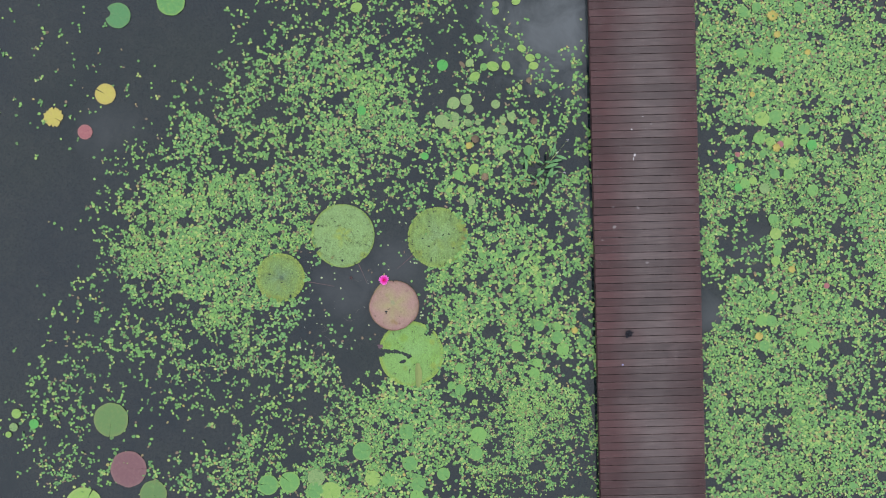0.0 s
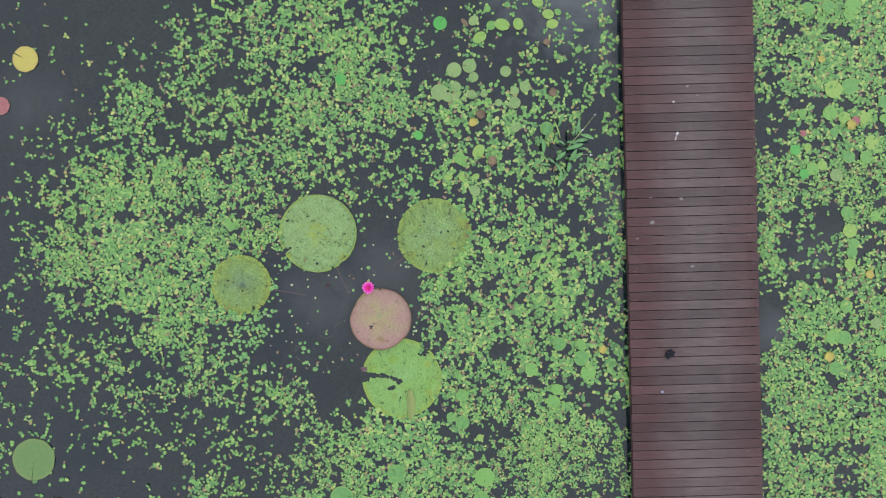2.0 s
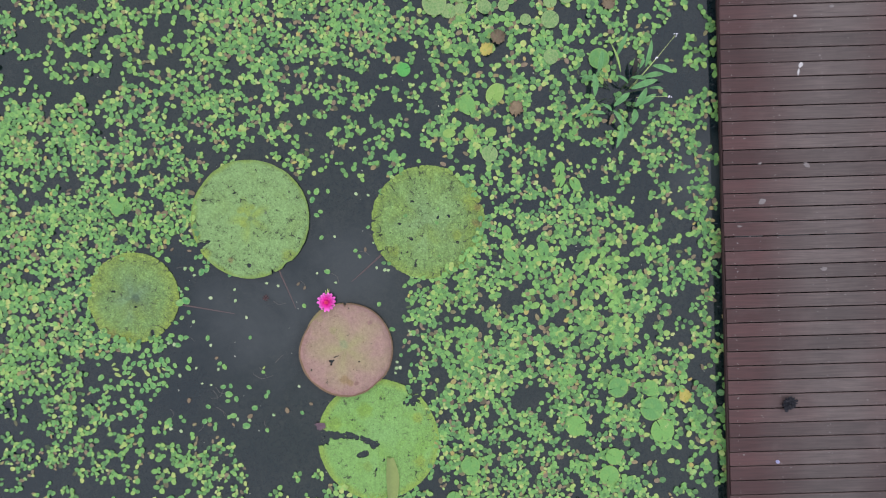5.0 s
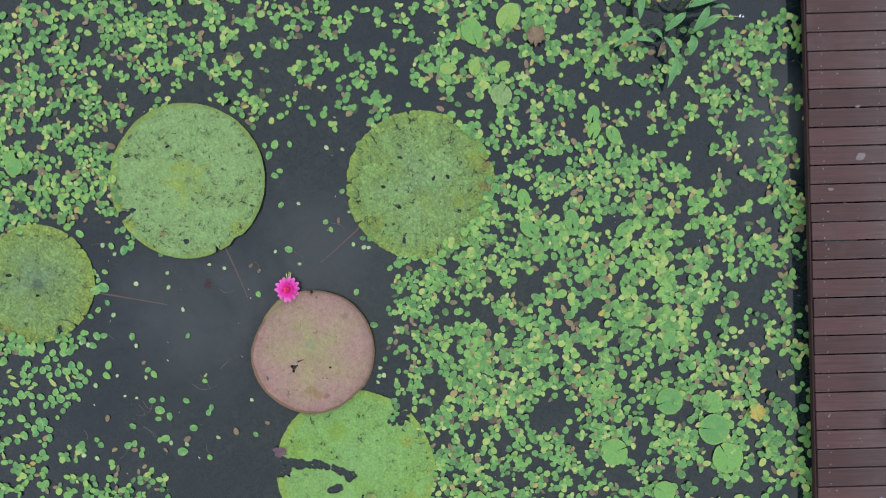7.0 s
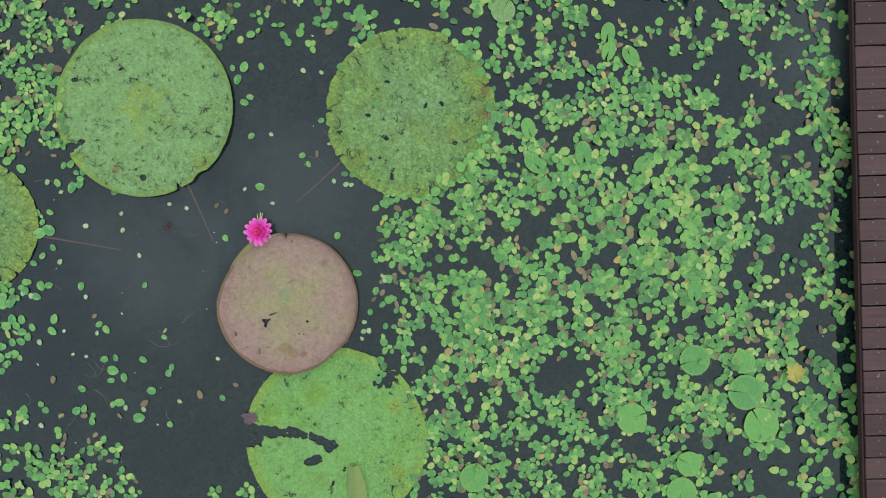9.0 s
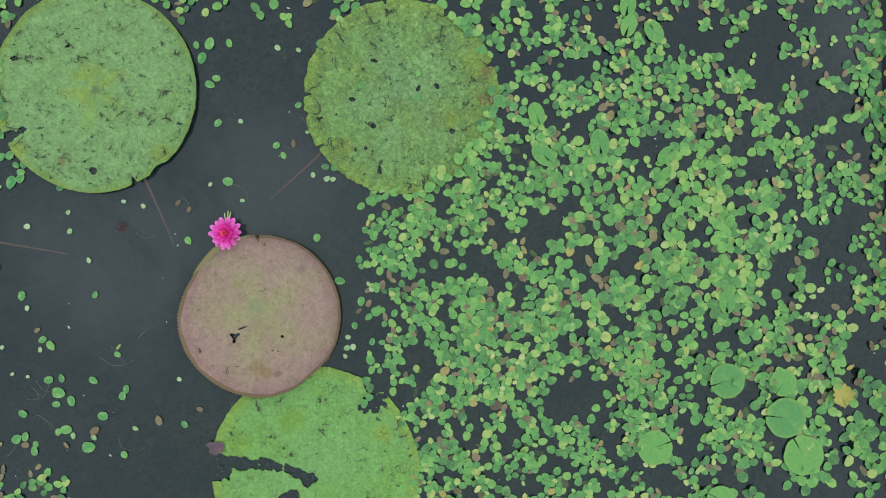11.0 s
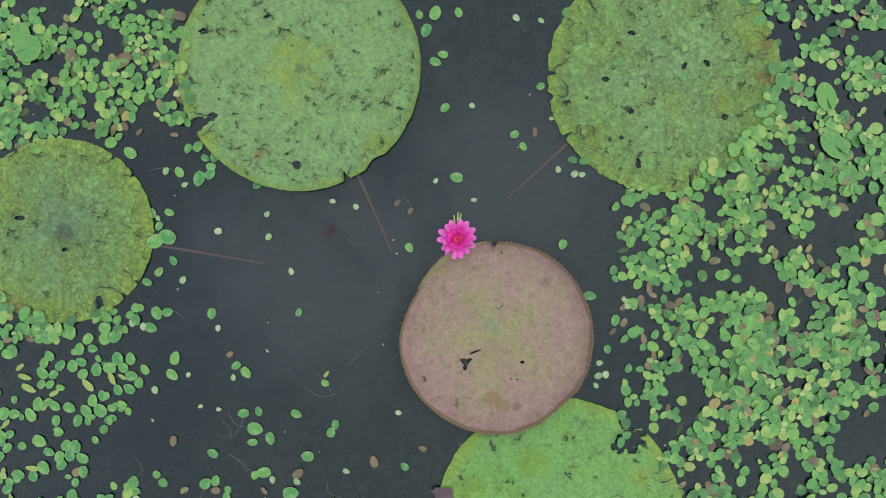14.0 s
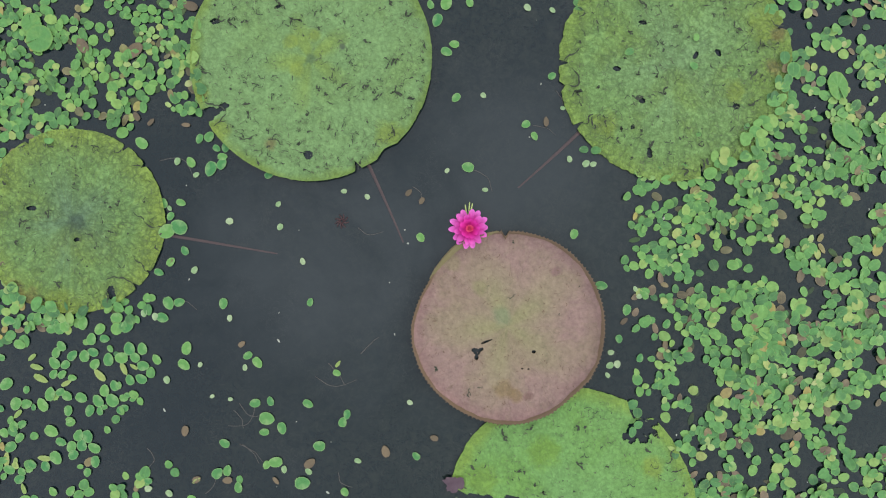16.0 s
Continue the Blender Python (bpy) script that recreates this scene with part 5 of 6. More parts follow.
def leaf_mat(name, label, x0, x1, seed, skin, size_here, space, crowd=1.0):
    """Small rosettes of leaves over a stretch of the pond, as thick as the cover says."""
    rng = random.Random(seed)
    green, dead, sunk, young = ([], [], []), ([], [], []), ([], [], []), ([], [], [])
    taken = {}
    for j in range(ROWS):
        for i in range(COLS):
            c = COVER[j, i]
            x, y = WEST + i * CELL, SOUTH + j * CELL
            if c <= 0.003 or not x0 <= x < x1:
                continue
            fine = min(1.0, max(0.0, (-2.4 - y) / 0.9)) * min(1.0, max(0.0, (x - 0.1) / 0.8)) * (x < DECK_L)
            want = -math.log(1 - c) / 0.0020 * CELL * CELL * crowd / (1 - 0.32 * fine) ** 2 / (2.3 if PLAN[j, i] > 0.28 else 1.6)
            for _ in range(int(want) + (rng.random() < want % 1)):
                cx, cy = x + rng.uniform(0, CELL), y + rng.uniform(0, CELL)
                on_pad = any((cx - dx) ** 2 + (cy - dy) ** 2 < r * r for dx, dy, r in DISCS)
                if on_pad and (rng.random() < 0.996 or math.hypot(cx + 0.987, cy + 1.158) < 0.5):
                    continue
                size = size_here * (1 - 0.32 * fine) * (1.0 + 0.30 * noise.noise((cx * 0.7, cy * 0.7, 40)))
                if PLAN[j, i] > 0.3 and rng.random() < 0.16 and not DECK_L - 0.08 < cx < DECK_R:
                    long = rng.uniform(0.05, 0.085)
                    leaf_shape(cx + rng.uniform(-0.05, 0.05), cy + rng.uniform(-0.05, 0.05), 0.002, long, long * rng.uniform(0.35, 0.8), rng.uniform(0, 6.28), 0.0, 0.0, 0.0, *sunk, low=0.0015)
                count = rng.choice((1, 2, 2, 3, 3, 4) if PLAN[j, i] > 0.28 else (1, 1, 1, 2, 2, 3))
                spin, sprout = rng.uniform(0, 6.28), rng.random() < 0.04
                for k in range(count):
                    turn = spin + k * 6.28 / count + rng.uniform(-0.6, 0.6)
                    kind = rng.random()
                    length = size * rng.uniform(0.044, 0.074)
                    bag, width = green, length * rng.uniform(0.71, 0.92)
                    pitch, lean, z = max(0.0, rng.gauss(0.03, 0.09)), rng.gauss(0.0, 0.10), rng.uniform(0.0028, 0.0048) + 0.0008 * k
                    if sprout or kind < 0.05:
                        bag, length = young, length * rng.uniform(0.55, 0.85)
                        width, z = length * rng.uniform(0.62, 0.84), z + 0.003
                    elif kind < 0.155:
                        bag, z, width = dead, rng.uniform(0.003, 0.005), length * rng.uniform(0.45, 0.8)
                    elif kind < 0.22 and count > 1:
                        pitch, lean = rng.uniform(0.25, 0.6), rng.uniform(-0.45, 0.45)
                    reach = length * rng.uniform(0.42, 0.62) if count > 1 else 0.0
                    px, py = cx + reach * math.cos(turn), cy + reach * math.sin(turn)
                    if DECK_L + 0.07 < px < DECK_R - 0.1:
                        continue
                    cell = (int(px / 0.08), int(py / 0.08))
                    near = [q for a in (-1, 0, 1) for b in (-1, 0, 1) for q in taken.get((cell[0] + a, cell[1] + b), ())]
                    if any((px - qx) ** 2 + (py - qy) ** 2 < (space * (length + ql)) ** 2 for qx, qy, ql in near):
                        continue
                    taken.setdefault(cell, []).append((px, py, length))
                    if on_pad:
                        z += 0.022
                    if bag is green and -0.50 < px < 0.20 and -1.85 < py < -0.45 and len(SINGLES) < 300:
                        SINGLES.append((px, py, z, length, width, turn, pitch, lean))
                        continue
                    leaf_shape(px, py, z, length, width, turn, pitch, lean, rng.uniform(-0.08, 0.22), *bag)
    for bag, material, nm, text in ((green, skin, name, label), (young, M_YOUNG, "young_leaves", "young lime-green leaves sprouting among the floating green"), (dead, M_DEAD, "withered_leaves", "withered brown and yellow leaves among the floating green"),
                                    (sunk, M_SUNK, "sunken_leaves", "dull rotting leaves just under the surface")):
        if bag[0]:
            ob = mesh_object(nm, bag[0], bag[2], material, uvs=bag[1])
            tagged(ob, text, "floating leaves", kind="stuff")


leaf_mat("floating_leaves", "dense mat of small ovate green floating leaves", -9.5, 0.0, 11, M_LEAF, 0.89, 0.225, 1.22)
leaf_mat("floating_leaves", "patchy mat of small green floating leaves beside the boardwalk", 0.0, DECK_L + 0.08, 12, M_LEAF, 0.95, 0.18, 1.15)
leaf_mat("floating_leaves", "thick mat of small green floating leaves beyond the boardwalk", DECK_R - 0.1, 9.8, 13, M_LEAF, 0.90, 0.21, 1.05)

# the leaves of the mat beside the bronze pad, one by one
LEAF_MESHES = []
for k in range(8):
    verts, uvs, faces = [], [], []
    leaf_shape(0, 0, 0, 1.0, 1.0, 0.0, 0.0, 0.0, -0.06 + 0.035 * k, verts, uvs, faces, low=-1.0)
    me = bpy.data.meshes.new("mat_leaf")
    me.from_pydata(verts, [], faces)
    me.materials.append(M_MATLEAF)
    layer = me.uv_layers.new(name="map")
    for loop in me.loops:
        layer.data[loop.index].uv = uvs[loop.vertex_index]
    me.polygons.foreach_set("use_smooth", [True] * len(me.polygons))
    LEAF_MESHES.append(me)
for k, (x, y, z, length, width, turn, pitch, lean) in enumerate(SINGLES):
    ob = new("mat_leaf", LEAF_MESHES[k % 8])
    up = z + 0.55 * abs(length / 2 * math.sin(pitch)) + 0.4 * abs(width / 2 * math.sin(lean))
    ob.matrix_world = Matrix.LocRotScale((x, y, up), Euler((lean, -pitch, turn)), (length, width, width))
    tagged(ob, "small ovate green leaf in the floating mat beside giant pads", "leaf", "leaves of the floating mat")

# leaves of the mat that lie over the edges of the giant pads
rng = random.Random(77)
for x, y, radius, a0, a1, count, inner in ((-0.112, 0.129, 0.583, -74, 2, 34, 0.86), (-0.112, 0.129, 0.583, 28, 70, 7, 0.93), (-1.939, 0.211, 0.609, 160, 196, 6, 0.94),
                                           (-3.171, -0.570, 0.471, 225, 285, 9, 0.93)):
    for _ in range(count):
        a, r = radians(rng.uniform(a0, a1)), radius * rng.uniform(inner, 1.01)
        ob = new("mat_leaf", LEAF_MESHES[rng.randrange(8)])
        length = rng.uniform(0.052, 0.078)
        ob.matrix_world = Matrix.LocRotScale((x + r * math.cos(a), y + r * math.sin(a), rng.uniform(0.018, 0.022)), Euler((rng.uniform(-0.08, 0.08), rng.uniform(-0.08, 0.08), rng.uniform(0, 6.28))), (length, length * rng.uniform(0.68, 0.85), length * 0.7))
        tagged(ob, "small ovate green leaf lying over a giant pad's edge", "leaf", "leaves of the floating mat")
for x, y, length, turn in ((-0.005, 0.262, 0.040, 80), (-0.005, -0.222, 0.032, 20), (0.235, -0.190, 0.036, 50), (-0.020, 0.120, 0.046, 140), (-0.34, 0.20, 0.050, 200)):
    ob = new("mat_leaf", LEAF_MESHES[3])
    ob.matrix_world = Matrix.LocRotScale((x, y, 0.017), Euler((0, 0, radians(turn))), (length, length * 0.74, length * 0.7))
    tagged(ob, "tiny green leaf lying on a mottled giant pad", "leaf", "leaves of the floating mat")

# ---- loose leaves on the open water ----
def floating_leaf(x, y, length, turn, material=None, label="small round green leaf floating on dark open water", slim=0.0):
    """A single leaf adrift, with a blunt base and a soft tip."""
    rng = random.Random(int(x * 9973 + y * 7919))
    verts, uvs, faces = [(0, 0, 0.0)], [(0, 0)], []
    wide = slim or (rng.uniform(0.45, 0.72) if material is M_BROWN else rng.uniform(0.68, 0.84))
    for f in (0.55, 1.0):
        for k in range(16):
            a = 2 * math.pi * k / 16
            u, v = math.cos(a), math.sin(a)
            lx = f * u * length / 2 * (0.93 if k == 8 else 1.05 if k == 0 else 1.0)
            ly = f * v * length * wide / 2 * (1 - 0.09 * u)
            verts.append((lx, ly, 0.10 * abs(ly) * f + 0.05 * length * rng.uniform(-0.5, 0.5) * f))
            uvs.append((f * u, f * v))
    for k in range(16):
        k2 = (k + 1) % 16
        faces += [(0, 1 + k, 1 + k2), (1 + k, 17 + k, 17 + k2, 1 + k2)]
    pale = length < 0.042 and x > -2.85
    if pale and not material:
        label = "small pale green leaf floating on dark open water"
    ob = mesh_object("floating_leaf", verts, faces, material or (M_PALELEAF if pale else M_LOOSE), uvs=uvs)
    ob.matrix_world = pose(x, y, 0.006, 0, 0, turn)
    return tagged(ob, label, "leaf", "loose floating leaves")


floating_leaf(-1.132, 0.475, 0.051, 105)
floating_leaf(-0.843, 0.440, 0.040, 318)
floating_leaf(-0.718, 0.423, 0.034, 321)
floating_leaf(-1.329, 0.469, 0.046, 106)
floating_leaf(-1.249, 0.475, 0.074, 69)
floating_leaf(-1.297, 0.391, 0.069, 247)
floating_leaf(-1.256, 0.231, 0.060, 335)
floating_leaf(-1.215, 0.267, 0.051, 170)
floating_leaf(-1.213, -0.001, 0.051, 225)
floating_leaf(-1.076, 0.006, 0.031, 317)
floating_leaf(-0.729, 0.093, 0.043, 30)
floating_leaf(-0.866, -0.145, 0.046, 203)
floating_leaf(-0.825, -0.206, 0.046, 299)
floating_leaf(-0.679, -0.070, 0.026, 350)
floating_leaf(-0.652, -0.327, 0.034, 104)
floating_leaf(-0.570, -0.352, 0.040, 35)
floating_leaf(-0.533, -0.356, 0.034, 17)
floating_leaf(-1.163, -0.353, 0.063, 165)
floating_leaf(-1.080, -0.469, 0.031, 175)
floating_leaf(-1.269, -0.367, 0.029, 52)
floating_leaf(-1.792, -0.456, 0.031, 174)
floating_leaf(-1.675, -0.487, 0.031, 131)
floating_leaf(-1.412, -0.700, 0.049, 301)
floating_leaf(-2.011, -0.804, 0.037, 107)
floating_leaf(-1.979, -1.012, 0.043, 70)
floating_leaf(-2.375, -0.591, 0.040, 183)
floating_leaf(-2.126, -0.512, 0.031, 55)
floating_leaf(-2.120, -0.627, 0.037, 236)
floating_leaf(-2.170, -0.365, 0.046, 15)
floating_leaf(-2.619, -0.490, 0.051, 338)
floating_leaf(-2.705, -0.491, 0.051, 99)
floating_leaf(-2.673, -0.557, 0.046, 236)
floating_leaf(-2.677, -0.517, 0.029, 308)
floating_leaf(-2.631, -0.613, 0.089, 150)
floating_leaf(-2.695, -0.634, 0.086, 204)
floating_leaf(-2.606, -0.734, 0.049, 122)
floating_leaf(-2.680, -0.789, 0.051, 47)
floating_leaf(-2.742, -0.839, 0.051, 338)
floating_leaf(-2.560, -0.833, 0.040, 55)
floating_leaf(-2.697, -0.996, 0.069, 291)
floating_leaf(-2.643, -0.994, 0.057, 13)
floating_leaf(-2.786, -0.967, 0.051, 175)
floating_leaf(-2.419, -1.006, 0.057, 261)
floating_leaf(-2.389, -1.081, 0.034, 264)
floating_leaf(-2.768, -1.063, 0.040, 267)
floating_leaf(-2.731, -1.069, 0.063, 340)
floating_leaf(-2.823, -1.044, 0.040, 268)
floating_leaf(-2.861, -1.075, 0.043, 298)
floating_leaf(-0.639, -0.704, 0.051, 252)
floating_leaf(-2.462, -0.323, 0.080, 249)
floating_leaf(-2.537, -0.352, 0.034, 28)
floating_leaf(-2.561, -0.288, 0.057, 123)
floating_leaf(-2.630, -0.281, 0.040, 253)
floating_leaf(-2.406, -0.301, 0.063, 54)
floating_leaf(-2.514, -0.170, 0.051, 246)
floating_leaf(-2.465, -0.162, 0.057, 52)
floating_leaf(-2.430, -0.221, 0.043, 323)
floating_leaf(-2.384, -0.219, 0.049, 264)
floating_leaf(-2.402, -0.264, 0.051, 358)
floating_leaf(-0.509, -0.967, 0.063, 349)
floating_leaf(-2.808, -0.184, 0.071, 140)
floating_leaf(-2.303, -1.273, 0.051, 214)
floating_leaf(-2.255, -1.309, 0.063, 305)
floating_leaf(-2.319, -1.333, 0.034, 90)
floating_leaf(-2.273, -1.515, 0.057, 189)
floating_leaf(-2.195, -1.508, 0.049, 105)
floating_leaf(-2.217, -1.594, 0.080, 346)
floating_leaf(-2.231, -1.663, 0.051, 182)
floating_leaf(-2.141, -1.645, 0.063, 282)
floating_leaf(-2.434, -1.715, 0.057, 152)
floating_leaf(-2.178, -1.817, 0.074, 185)
floating_leaf(-2.224, -1.830, 0.046, 248)
floating_leaf(-2.136, -1.855, 0.040, 273)
floating_leaf(-2.476, -1.867, 0.063, 44)
floating_leaf(-2.424, -1.854, 0.057, 75)
floating_leaf(-2.371, -1.941, 0.057, 98)
floating_leaf(-2.828, -1.896, 0.043, 173)
floating_leaf(-2.830, -1.936, 0.040, 7)
floating_leaf(-2.724, -1.962, 0.040, 314)
floating_leaf(-2.718, -1.386, 0.040, 286)
floating_leaf(-2.766, -1.281, 0.057, 124)
floating_leaf(-2.612, -1.228, 0.069, 75)
floating_leaf(-2.629, -1.310, 0.069, 319)
floating_leaf(-2.546, -1.313, 0.029, 242)
floating_leaf(-2.490, -1.475, 0.026, 205)
floating_leaf(-2.398, -1.492, 0.026, 4)
floating_leaf(-2.006, -1.525, 0.057, 331)
floating_leaf(-1.809, -1.584, 0.051, 263)
floating_leaf(-1.833, -1.624, 0.051, 81)
floating_leaf(-1.954, -1.741, 0.063, 176)
floating_leaf(-1.761, -1.821, 0.037, 338)
floating_leaf(-1.465, -1.805, 0.046, 131)
floating_leaf(-2.012, -1.869, 0.040, 138)
floating_leaf(-2.046, -1.926, 0.080, 1)
floating_leaf(-1.832, -1.977, 0.046, 302)
floating_leaf(-1.489, -1.532, 0.031, 329)
floating_leaf(-1.855, -1.373, 0.043, 334)
floating_leaf(-3.028, -1.631, 0.040, 119)
floating_leaf(-2.964, -1.532, 0.037, 81)
floating_leaf(-0.338, -0.989, 0.029, 115)
floating_leaf(-0.319, -1.027, 0.031, 187)
floating_leaf(-0.291, -1.022, 0.046, 115)
floating_leaf(-0.384, -1.093, 0.057, 257)
floating_leaf(-0.282, -1.150, 0.057, 78)
floating_leaf(-0.186, -1.170, 0.049, 62)
floating_leaf(-0.324, -1.338, 0.046, 73)
floating_leaf(-0.469, -1.306, 0.034, 6)
floating_leaf(-0.427, -1.238, 0.043, 280)
floating_leaf(-0.476, -1.371, 0.040, 205)
floating_leaf(-0.439, -1.366, 0.040, 274)
floating_leaf(-0.489, -1.420, 0.031, 124)
floating_leaf(-2.963, -1.408, 0.040, 81)
floating_leaf(-2.806, -0.967, 0.029, 206)
floating_leaf(-2.922, -1.458, 0.034, 173)
floating_leaf(-2.894, -1.479, 0.034, 200)
floating_leaf(-3.462, -1.186, 0.063, 333)
floating_leaf(-3.276, -1.233, 0.057, 73)
floating_leaf(-3.248, -1.200, 0.057, 124)
floating_leaf(-3.095, -1.169, 0.063, 83)
floating_leaf(-3.028, -1.168, 0.051, 353)
floating_leaf(-3.088, -1.235, 0.057, 157)
floating_leaf(-3.195, -1.250, 0.063, 44)
floating_leaf(-3.286, -1.285, 0.069, 130)
floating_leaf(-3.231, -1.295, 0.051, 216)
floating_leaf(-3.132, -1.254, 0.063, 89)
floating_leaf(-3.081, -1.296, 0.057, 49)
floating_leaf(-3.011, -1.275, 0.069, 89)
floating_leaf(-2.945, -1.268, 0.069, 177)
floating_leaf(-3.001, -1.220, 0.040, 301)
floating_leaf(-2.903, -1.223, 0.069, 99)
floating_leaf(-2.837, -1.225, 0.063, 100)
floating_leaf(-2.876, -1.267, 0.057, 134)
floating_leaf(-2.837, -1.311, 0.063, 357)
floating_leaf(-2.905, -1.381, 0.057, 111)
floating_leaf(-2.847, -1.377, 0.063, 149)
floating_leaf(-2.984, -1.408, 0.057, 112)
floating_leaf(-3.293, -1.342, 0.051, 56)
floating_leaf(-3.250, -1.344, 0.051, 41)
floating_leaf(-3.199, -1.362, 0.046, 353)
floating_leaf(-3.535, -1.385, 0.074, 222)
floating_leaf(-3.434, -1.417, 0.040, 257)
floating_leaf(-3.314, -1.443, 0.074, 79)
floating_leaf(-3.262, -1.433, 0.051, 201)
floating_leaf(-3.228, -1.454, 0.057, 322)
floating_leaf(-3.156, -1.464, 0.063, 330)
floating_leaf(-3.036, -1.432, 0.063, 85)
floating_leaf(-3.070, -1.483, 0.069, 126)
floating_leaf(-2.998, -1.482, 0.074, 130)
floating_leaf(-2.940, -1.472, 0.046, 346)
floating_leaf(-3.489, -1.487, 0.069, 246)
floating_leaf(-3.437, -1.489, 0.057, 12)
floating_leaf(-3.353, -1.496, 0.074, 117)
floating_leaf(-3.400, -1.507, 0.034, 89)
floating_leaf(-3.224, -1.529, 0.057, 262)
floating_leaf(-3.114, -1.531, 0.063, 248)
floating_leaf(-3.063, -1.535, 0.046, 105)
floating_leaf(-3.039, -1.516, 0.034, 204)
floating_leaf(-2.941, -1.524, 0.051, 184)
floating_leaf(-3.463, -1.592, 0.051, 32)
floating_leaf(-3.504, -1.602, 0.057, 98)
floating_leaf(-3.220, -1.575, 0.040, 12)
floating_leaf(-3.554, -1.633, 0.051, 300)
floating_leaf(-3.477, -1.661, 0.057, 228)
floating_leaf(-3.314, -1.630, 0.074, 328)
floating_leaf(-3.267, -1.686, 0.057, 336)
floating_leaf(-3.214, -1.589, 0.051, 201)
floating_leaf(-3.176, -1.657, 0.063, 72)
floating_leaf(-3.130, -1.663, 0.069, 286)
floating_leaf(-3.213, -1.713, 0.063, 248)
floating_leaf(-3.160, -1.706, 0.063, 101)
floating_leaf(-3.097, -1.722, 0.069, 150)
floating_leaf(-3.525, -1.706, 0.069, 212)
floating_leaf(-3.205, -1.754, 0.057, 223)
floating_leaf(-3.295, -1.766, 0.074, 301)
floating_leaf(-3.418, -1.798, 0.051, 139)
floating_leaf(-3.433, -1.823, 0.040, 3)
floating_leaf(-3.349, -1.808, 0.057, 100)
floating_leaf(-3.094, -1.791, 0.063, 268)
floating_leaf(-3.136, -1.845, 0.046, 259)
floating_leaf(-3.172, -1.815, 0.034, 178)
floating_leaf(-3.471, -1.834, 0.046, 116)
floating_leaf(-3.534, -1.821, 0.063, 158)
floating_leaf(-3.484, -1.871, 0.057, 31)
floating_leaf(-3.315, -1.939, 0.051, 126)
floating_leaf(-3.225, -1.938, 0.057, 52)
floating_leaf(-3.564, -1.855, 0.040, 60)
floating_leaf(-3.228, -1.099, 0.063, 101)
floating_leaf(-3.135, -1.088, 0.069, 70)
floating_leaf(-3.295, -1.112, 0.057, 195)
floating_leaf(-3.050, -1.119, 0.063, 230)
floating_leaf(-3.510, -1.063, 0.063, 345)
floating_leaf(-3.365, -1.053, 0.057, 80)
floating_leaf(-2.962, -1.063, 0.063, 180)
floating_leaf(-2.911, -1.108, 0.074, 231)
floating_leaf(-3.559, -1.249, 0.046, 155)
floating_leaf(-3.573, -1.508, 0.046, 331)
floating_leaf(-3.265, -1.090, 0.040, 297)
floating_leaf(-1.619, -1.778, 0.063, 105, M_BROWN, "withered brown leaf floating on dark water")
floating_leaf(-1.371, -1.716, 0.043, 163, M_BROWN, "withered brown leaf floating on dark water")
floating_leaf(-2.633, -1.647, 0.057, 260, M_BROWN, "withered brown leaf floating on dark water")
floating_leaf(-2.006, -1.829, 0.066, 38, M_BROWN, "withered brown leaf floating on dark water")
floating_leaf(-1.466, -0.473, 0.043, 45, M_BROWN, "withered brown leaf floating on dark water")
floating_leaf(-1.401, -0.515, 0.040, 240, M_BROWN, "withered brown leaf floating on dark water")
floating_leaf(-0.764, -0.136, 0.051, 91, M_BROWN, "withered brown leaf floating on dark water")
floating_leaf(-2.333, -1.215, 0.040, 37, M_BROWN, "withered brown leaf floating on dark water")
floating_leaf(-0.399, -1.150, 0.046, 42, M_BROWN, "withered brown leaf floating on dark water")
floating_leaf(-2.425, -1.903, 0.051, 182, M_BROWN, "withered brown leaf floating on dark water")
floating_leaf(-2.583, -1.896, 0.046, 26, M_BROWN, "withered brown leaf floating on dark water")
floating_leaf(-2.180, -1.911, 0.046, 308, M_BROWN, "withered brown leaf floating on dark water")
floating_leaf(-2.834, 0.280, 0.114, 220, M_BROWN, "withered brown leaf floating on dark water")
floating_leaf(-2.581, -0.099, 0.046, 174, M_BROWN, "withered brown leaf floating on dark water")
floating_leaf(-2.540, 0.499, 0.080, 160, M_BROWN, "withered brown leaf floating on dark water")
floating_leaf(-2.679, -0.784, 0.026, 225, M_BROWN, "withered brown leaf floating on dark water")
floating_leaf(-3.092, 0.316, 0.086, 120, M_BROWN, "withered brown leaf floating on dark water")
floating_leaf(-2.830, -0.049, 0.051, 120, M_BROWN, "withered brown leaf floating on dark water")
floating_leaf(-2.759, -0.080, 0.046, 45, M_BROWN, "withered brown leaf floating on dark water")
floating_leaf(-3.360, -1.361, 0.080, 332, M_LIMEY, "slender yellowish leaf floating on dark water", 0.42)
floating_leaf(-3.379, -1.303, 0.069, 343, M_LIMEY, "slender yellowish leaf floating on dark water", 0.42)
floating_leaf(-3.400, -1.253, 0.051, 220, M_LIMEY, "slender yellowish leaf floating on dark water", 0.42)
floating_leaf(-2.935, -1.323, 0.069, 294, M_LIMEY, "slender yellowish leaf floating on dark water", 0.42)
floating_leaf(-2.883, -1.315, 0.046, 147, M_LIMEY, "slender yellowish leaf floating on dark water", 0.42)
floating_leaf(-3.231, -1.390, 0.057, 26, M_LIMEY, "slender yellowish leaf floating on dark water", 0.42)
floating_leaf(-3.057, -1.354, 0.080, 132, M_LIMEY, "slender yellowish leaf floating on dark water", 0.42)
floating_leaf(-3.482, -1.539, 0.057, 225, M_LIMEY, "slender yellowish leaf floating on dark water", 0.42)
floating_leaf(-3.353, -1.768, 0.069, 172, M_LIMEY, "slender yellowish leaf floating on dark water", 0.42)
